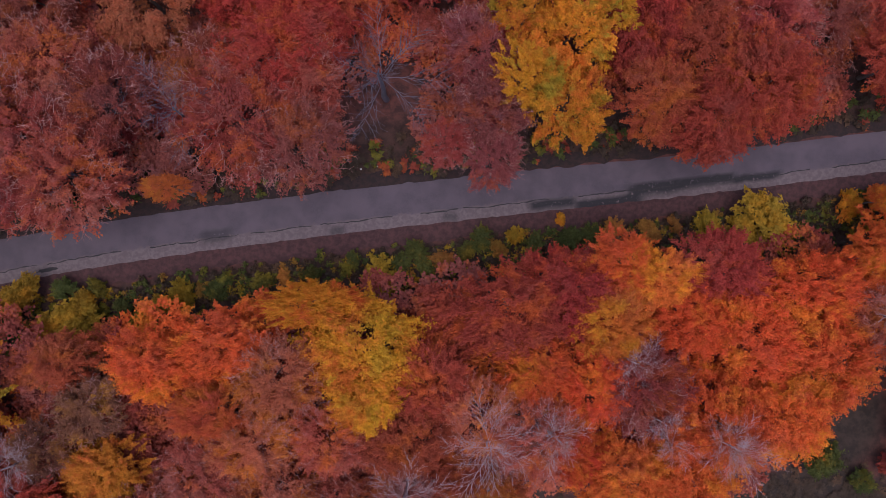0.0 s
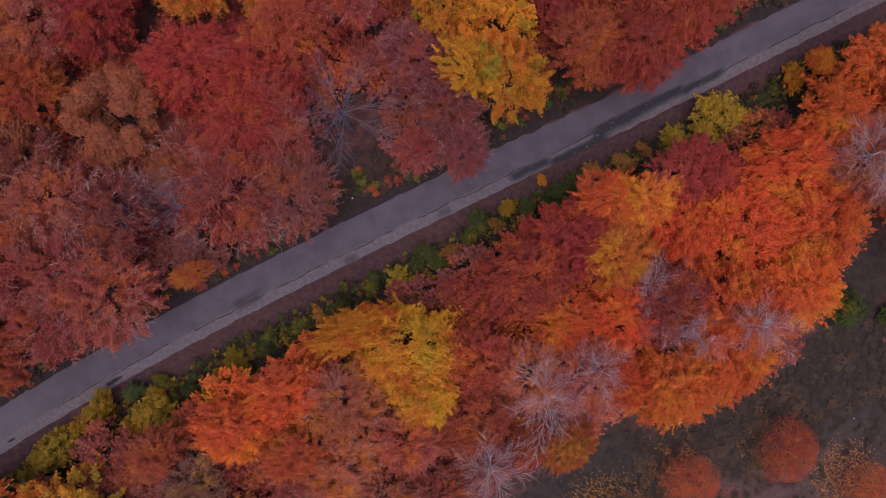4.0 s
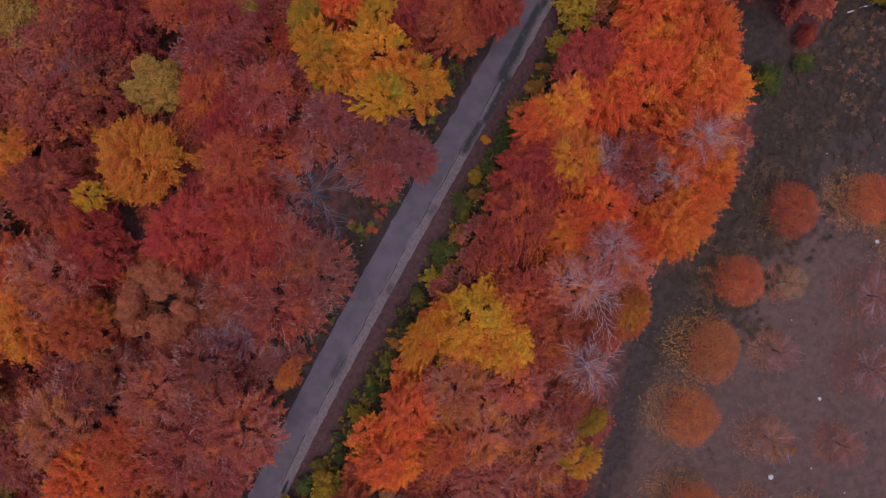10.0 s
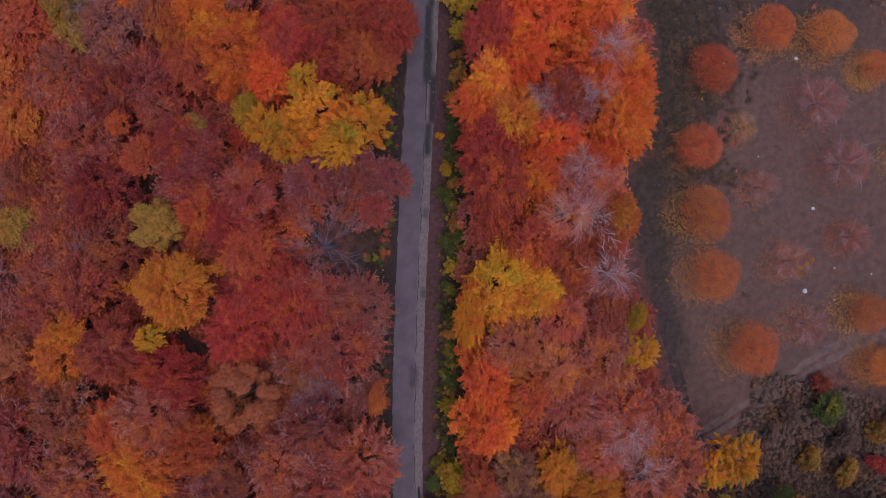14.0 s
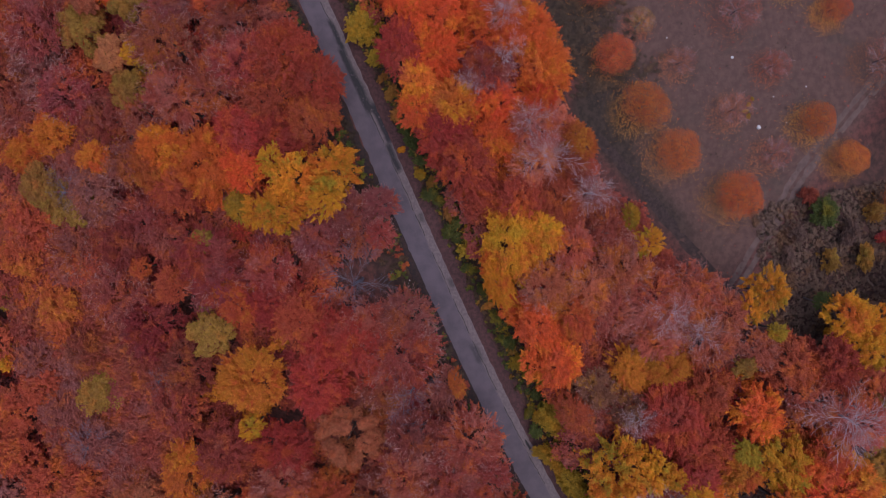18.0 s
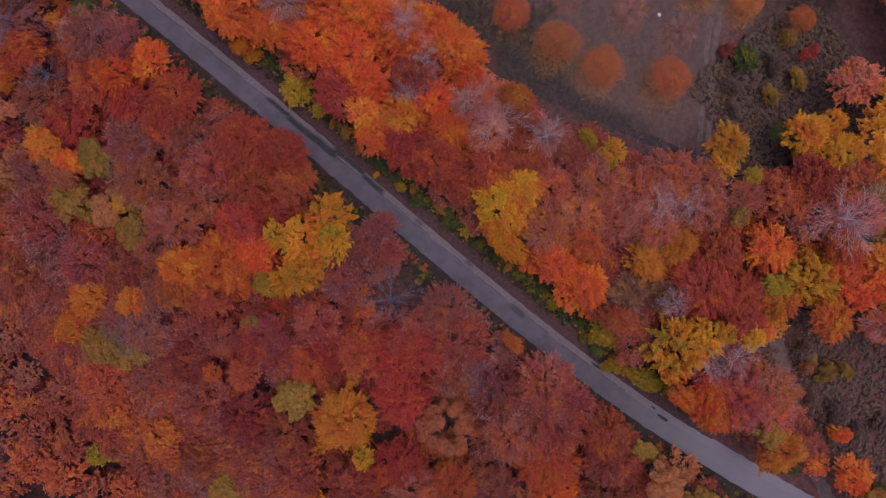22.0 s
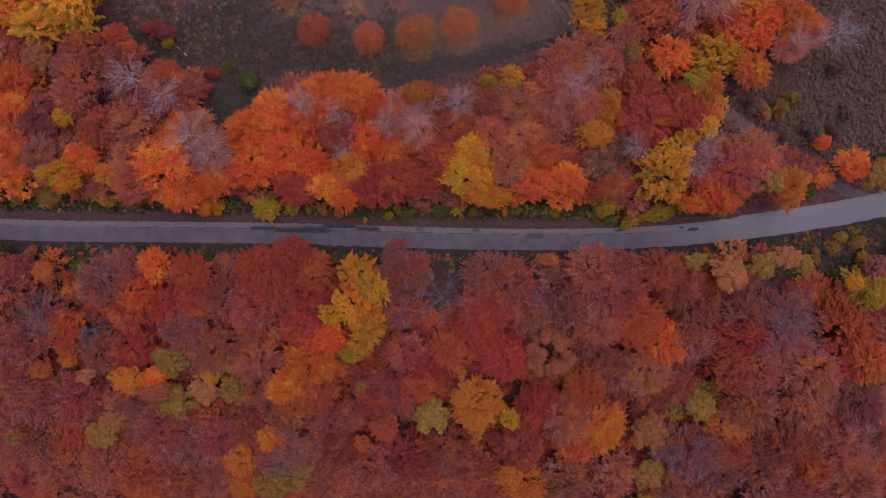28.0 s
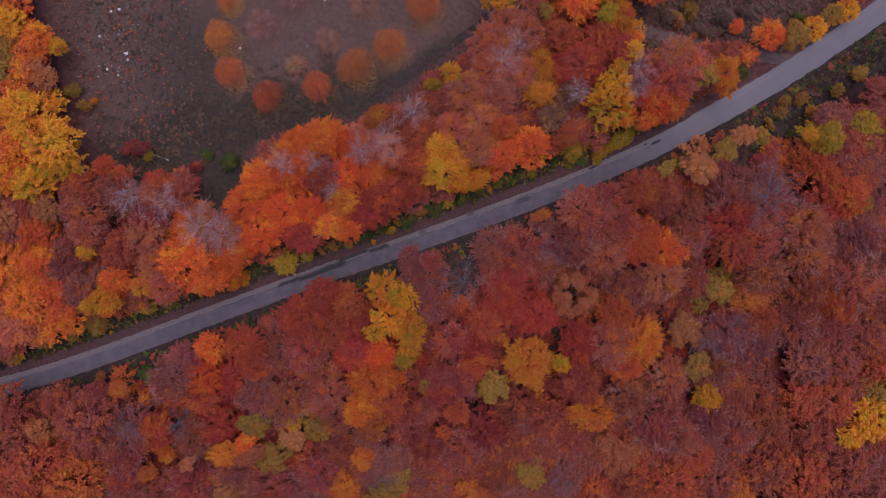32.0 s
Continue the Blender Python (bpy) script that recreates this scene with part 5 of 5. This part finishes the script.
def fill(tries, name, label, inner):
    """Crowns in the gaps between the trees, toned like the nearest tree."""
    stuff = Joined()
    spots, tones = np.zeros((len(placed) + tries, 3)), [p[3] for p in placed]
    spots[:len(placed)] = [p[:3] for p in placed]
    for k in range(tries):
        x, y = (filler.uniform(-124, 118), filler.uniform(-80, 80)) if inner else (filler.uniform(-150, 150), filler.uniform(-120, 120))
        s = y - road_y(x)
        core = -124 < x < 118 and -80 < y < 80
        if core != inner or (-9.0 if x > -50 else -9.5) < s < 5.5 or field_share(x, y) > 0.02 or (abs(s) > 13 and scrub_share(x, y) > 0.3):
            continue
        if (-13 < x < -2.5 and 5 < y < 12.5) or (x < -70 and 0 < s < 15):
            continue
        if s < 0 and -100 < x < -50 and -75 < y < -28:
            continue
        if inner and s < 0 and -48 < x < 78 and edge_y(x) - y > -5:
            continue
        far = inner and (y > 56 or x < -88 or x > 84)
        r = filler.uniform(2.0, 4.2) if far else filler.uniform(1.3, 3.6) if inner else filler.uniform(2.6, 5.2)
        n = len(tones)
        near = np.hypot(spots[:n, 0] - x, spots[:n, 1] - y) - spots[:n, 2]
        if near.min() < r * ((-0.55 if far else -0.4 if s < 0 else -0.1) if inner else 0.05):
            continue
        tone = tones[int(near.argmin())] if inner and filler.random() < 0.6 else filler.choice("RRCCPd" if s > 0 else "RRCCPD")
        if tone in ("Y2", "T2", "Y", "L", "G", "W") and filler.random() < 0.7:
            tone = "C"
        h = (filler.uniform(6.5, 9.5) if far else filler.uniform(5.0, 8.0) if s < 0 else filler.uniform(3.5, 6.0)) if inner else filler.uniform(9.5, 13)
        stuff.add(filler.choice(LOW if inner else OUTER), Matrix.Translation((x, y, land(x, y) + h - r)) @ pose(0, 0, 0, 0, 0, filler.uniform(0, 360)) @ Matrix.Diagonal((r * 1.15, r * 1.15, r, 1)), tone)
        spots[n] = (x, y, r)
        tones.append(tone)
        placed.append((x, y, r, tone))
    stuff.build(name, label, "woodland")


fill(11000, "understorey", "red and rust understorey leaves between the taller trees", True)
low_layer(3000)
fill(5000, "outer_wood", "red and orange wood that goes on beyond", False)

# ---- stones ----
def stone(x, y, r, seed, label):
    rng = random.Random(seed)
    bm = bmesh.new()
    bmesh.ops.create_icosphere(bm, subdivisions=2, radius=r)
    for v in bm.verts:
        v.co *= rng.uniform(0.72, 1.2)
        v.co.z *= 0.62
    me = bpy.data.meshes.new("stone")
    bm.to_mesh(me)
    bm.free()
    me.materials.append(STONE)
    ob = new("stone", me)
    ob.matrix_basis = pose(x, y, land(x, y) + r * 0.3, 0, 0, rng.uniform(0, 360))
    tagged(ob, label, "stone", "pale stones")


sr = random.Random(3)
for k in range(13):
    stone(-9.9 + 0.40 * k + sr.uniform(-0.1, 0.1), 8.2 + 0.11 * k + sr.uniform(-0.25, 0.25), sr.uniform(0.07, 0.12), k, "small pale stone by the road under the trees")
for k in range(84):
    stone(sr.gauss(70.5, 3.6), sr.choice((sr.gauss(-43, 3.5), sr.gauss(-50, 5), sr.uniform(-60, -26))), sr.uniform(0.06, 0.16) if k % 12 else 0.34, 100 + k, "pale stone lying on the rough field")
for k in range(22):
    stone(sr.uniform(2, 45), sr.uniform(-70, -30), sr.uniform(0.07, 0.14), 200 + k, "pale stone lying on the field")
for x, y, r in ((19.3, -51.8, 0.26), (6.9, -53.9, 0.36), (40.3, -43.1, 0.28)):
    stone(x, y, r, int(x * 7), "larger pale stone lying on the field")

# ---- rough growth along the verges ----
def undergrowth(name, label, seed, count, place, tones, tall, small=0.35, big=0.9):
    """Weeds, brambles and low leaves, too many to tell apart."""
    rng = random.Random(seed)
    stuff = Joined()
    tuft = leaf_shell("tuft", 130 + seed, 56, 5, 0.25, 0.6, (0.3, 0.5), 1.0, 0.5)
    for k in range(count):
        x, y = place(rng)
        r = rng.uniform(small, big)
        stuff.add(tuft, Matrix.Translation((x, y, land(x, y) + 0.1)) @ pose(0, 0, 0, 0, 0, rng.uniform(0, 360)) @ Matrix.Diagonal((r, r, r * tall, 1)), rng.choice(tones))
    bpy.data.meshes.remove(tuft)
    stuff.build(name, label, "undergrowth")


def south_strip(rng):
    x = rng.uniform(-60, 120)
    return x, road_y(x) - rng.triangular(4.0, 10.5, 6.0)


def north_strip(rng):
    x = rng.uniform(-115, 115)
    return x, road_y(x) + rng.triangular(3.0, 8.0, 4.0)


def west_strip(rng):
    x = rng.uniform(-125, -62)
    return x, road_y(x) + rng.triangular(3.0, 14.0, 6.0)


def field_edge(rng):
    x = rng.uniform(18, 76)
    return x, edge_y(x) - rng.triangular(-2, 16, 3)


def track_scrub(rng):
    if rng.random() < 0.55:
        while True:
            x, y = rng.uniform(-98, -52), rng.uniform(-68, -27)
            if y < -24 and min((Vector((x, y)) - q).length for q in SIDE) > 2.0 and road_y(x) - y > 5:
                return x, y
    x = rng.uniform(-34, -6)
    return x, rng.uniform(-78, -50)


def open_field(rng):
    while True:
        x, y = rng.uniform(-18, 80), rng.uniform(-85, -22)
        if field_share(x, y) > 0.5 and scrub_share(x, y) < 0.35 and rng.random() < 0.25 + 0.75 * ramp(x, 40, 55):
            return x, y


def stony_end(rng):
    while True:
        x, y = rng.uniform(46, 84), rng.uniform(-85, -22)
        if field_share(x, y) > 0.3 and rng.random() < ramp(x, 46, 62):
            return x, y


undergrowth("field_weeds", "dry brown and rust weeds scattered over the field", 6, 2000, open_field, "PSCBBSR", 0.3, 0.10, 0.26)
undergrowth("rough_weeds", "brown and olive weeds over the stony end of the field", 7, 2600, stony_end, "BBPSSBCSBS", 0.45, 0.2, 0.55)
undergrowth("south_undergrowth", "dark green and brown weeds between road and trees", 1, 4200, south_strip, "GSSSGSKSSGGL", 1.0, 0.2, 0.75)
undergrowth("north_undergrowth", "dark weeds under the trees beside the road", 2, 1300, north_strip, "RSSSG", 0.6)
undergrowth("west_undergrowth", "dark green rough growth beside the road", 3, 700, west_strip, "GSSSBB", 0.7)
undergrowth("field_undergrowth", "dark rough weeds along the field's edge", 4, 2000, field_edge, "S", 0.22, 0.3, 0.7)
undergrowth("track_undergrowth", "brown brambles and scrub by the track", 5, 8500, track_scrub, "BBBBBSBBBBB", 0.7, 0.2, 0.6)


# ---- small things ----
def fallen_trunk(x0, y0, x1, y1):
    """A pale dead trunk lying on the ground with broken branches."""
    rng = random.Random(4)
    a, c = Vector((x0, y0, land(x0, y0) + 0.35)), Vector((x1, y1, land(x1, y1) + 0.2))
    log = new("fallen_trunk")
    log.location = a
    tagged(log, "pale dead tree trunk lying on the dark field edge", "fallen tree")
    v, f = [], []
    tube(v, f, bend(rng, Vector((0, 0, 0)), c - a, 7, 0.03), 0.05, 0.11, 7)
    part("trunk", smooth(mesh_of("trunk", v, f, STONE)), log)
    for k in range(6):
        v, f = [], []
        p = (c - a) * rng.uniform(0.0, 0.35)
        w = rng.uniform(2.2, 4.4)
        tube(v, f, bend(rng, p, p + Vector((math.cos(w), math.sin(w), 0.25)) * rng.uniform(0.9, 1.9), 4, 0.1), 0.05, 0.02, 5)
        part("branch", smooth(mesh_of("branch", v, f, STONE)), log)


fallen_trunk(66.3, -22.1, 60.6, -19.3)


def pothole(x, off, lx, ly, seed):
    """A dark broken patch in the asphalt."""
    rng = random.Random(seed)
    d = road_dir(x)
    c = Vector((x - d.y * off, road_y(x) + d.x * off))
    verts = [(c.x, c.y, 0.10 - 0.018 * abs(off) + 0.004)]
    for k in range(18):
        w = 2 * math.pi * k / 18
        q = rng.uniform(0.75, 1.2)
        p = c + d * (lx * q * math.cos(w)) + Vector((-d.y, d.x)) * (ly * q * math.sin(w))
        verts.append((p.x, p.y, 0.10 - 0.018 * abs(off) + 0.008))
    part("pothole", mesh_of("pothole", verts, [(0, k + 1, (k + 1) % 18 + 1) for k in range(18)], CRACK), road, "dark broken patch in the asphalt")


pothole(-54.6, -0.9, 1.3, 0.34, 1)
pothole(-52.2, -1.5, 0.5, 0.16, 2)
pothole(-39.0, -1.6, 1.1, 0.22, 3)
for x, y, r in ((10.1, -52.1, 0.5), (9.1, -52.5, 0.5), (11.0, -52.9, 0.45), (11.8, -53.6, 0.45)):
    shrub(x, y, r, "L")
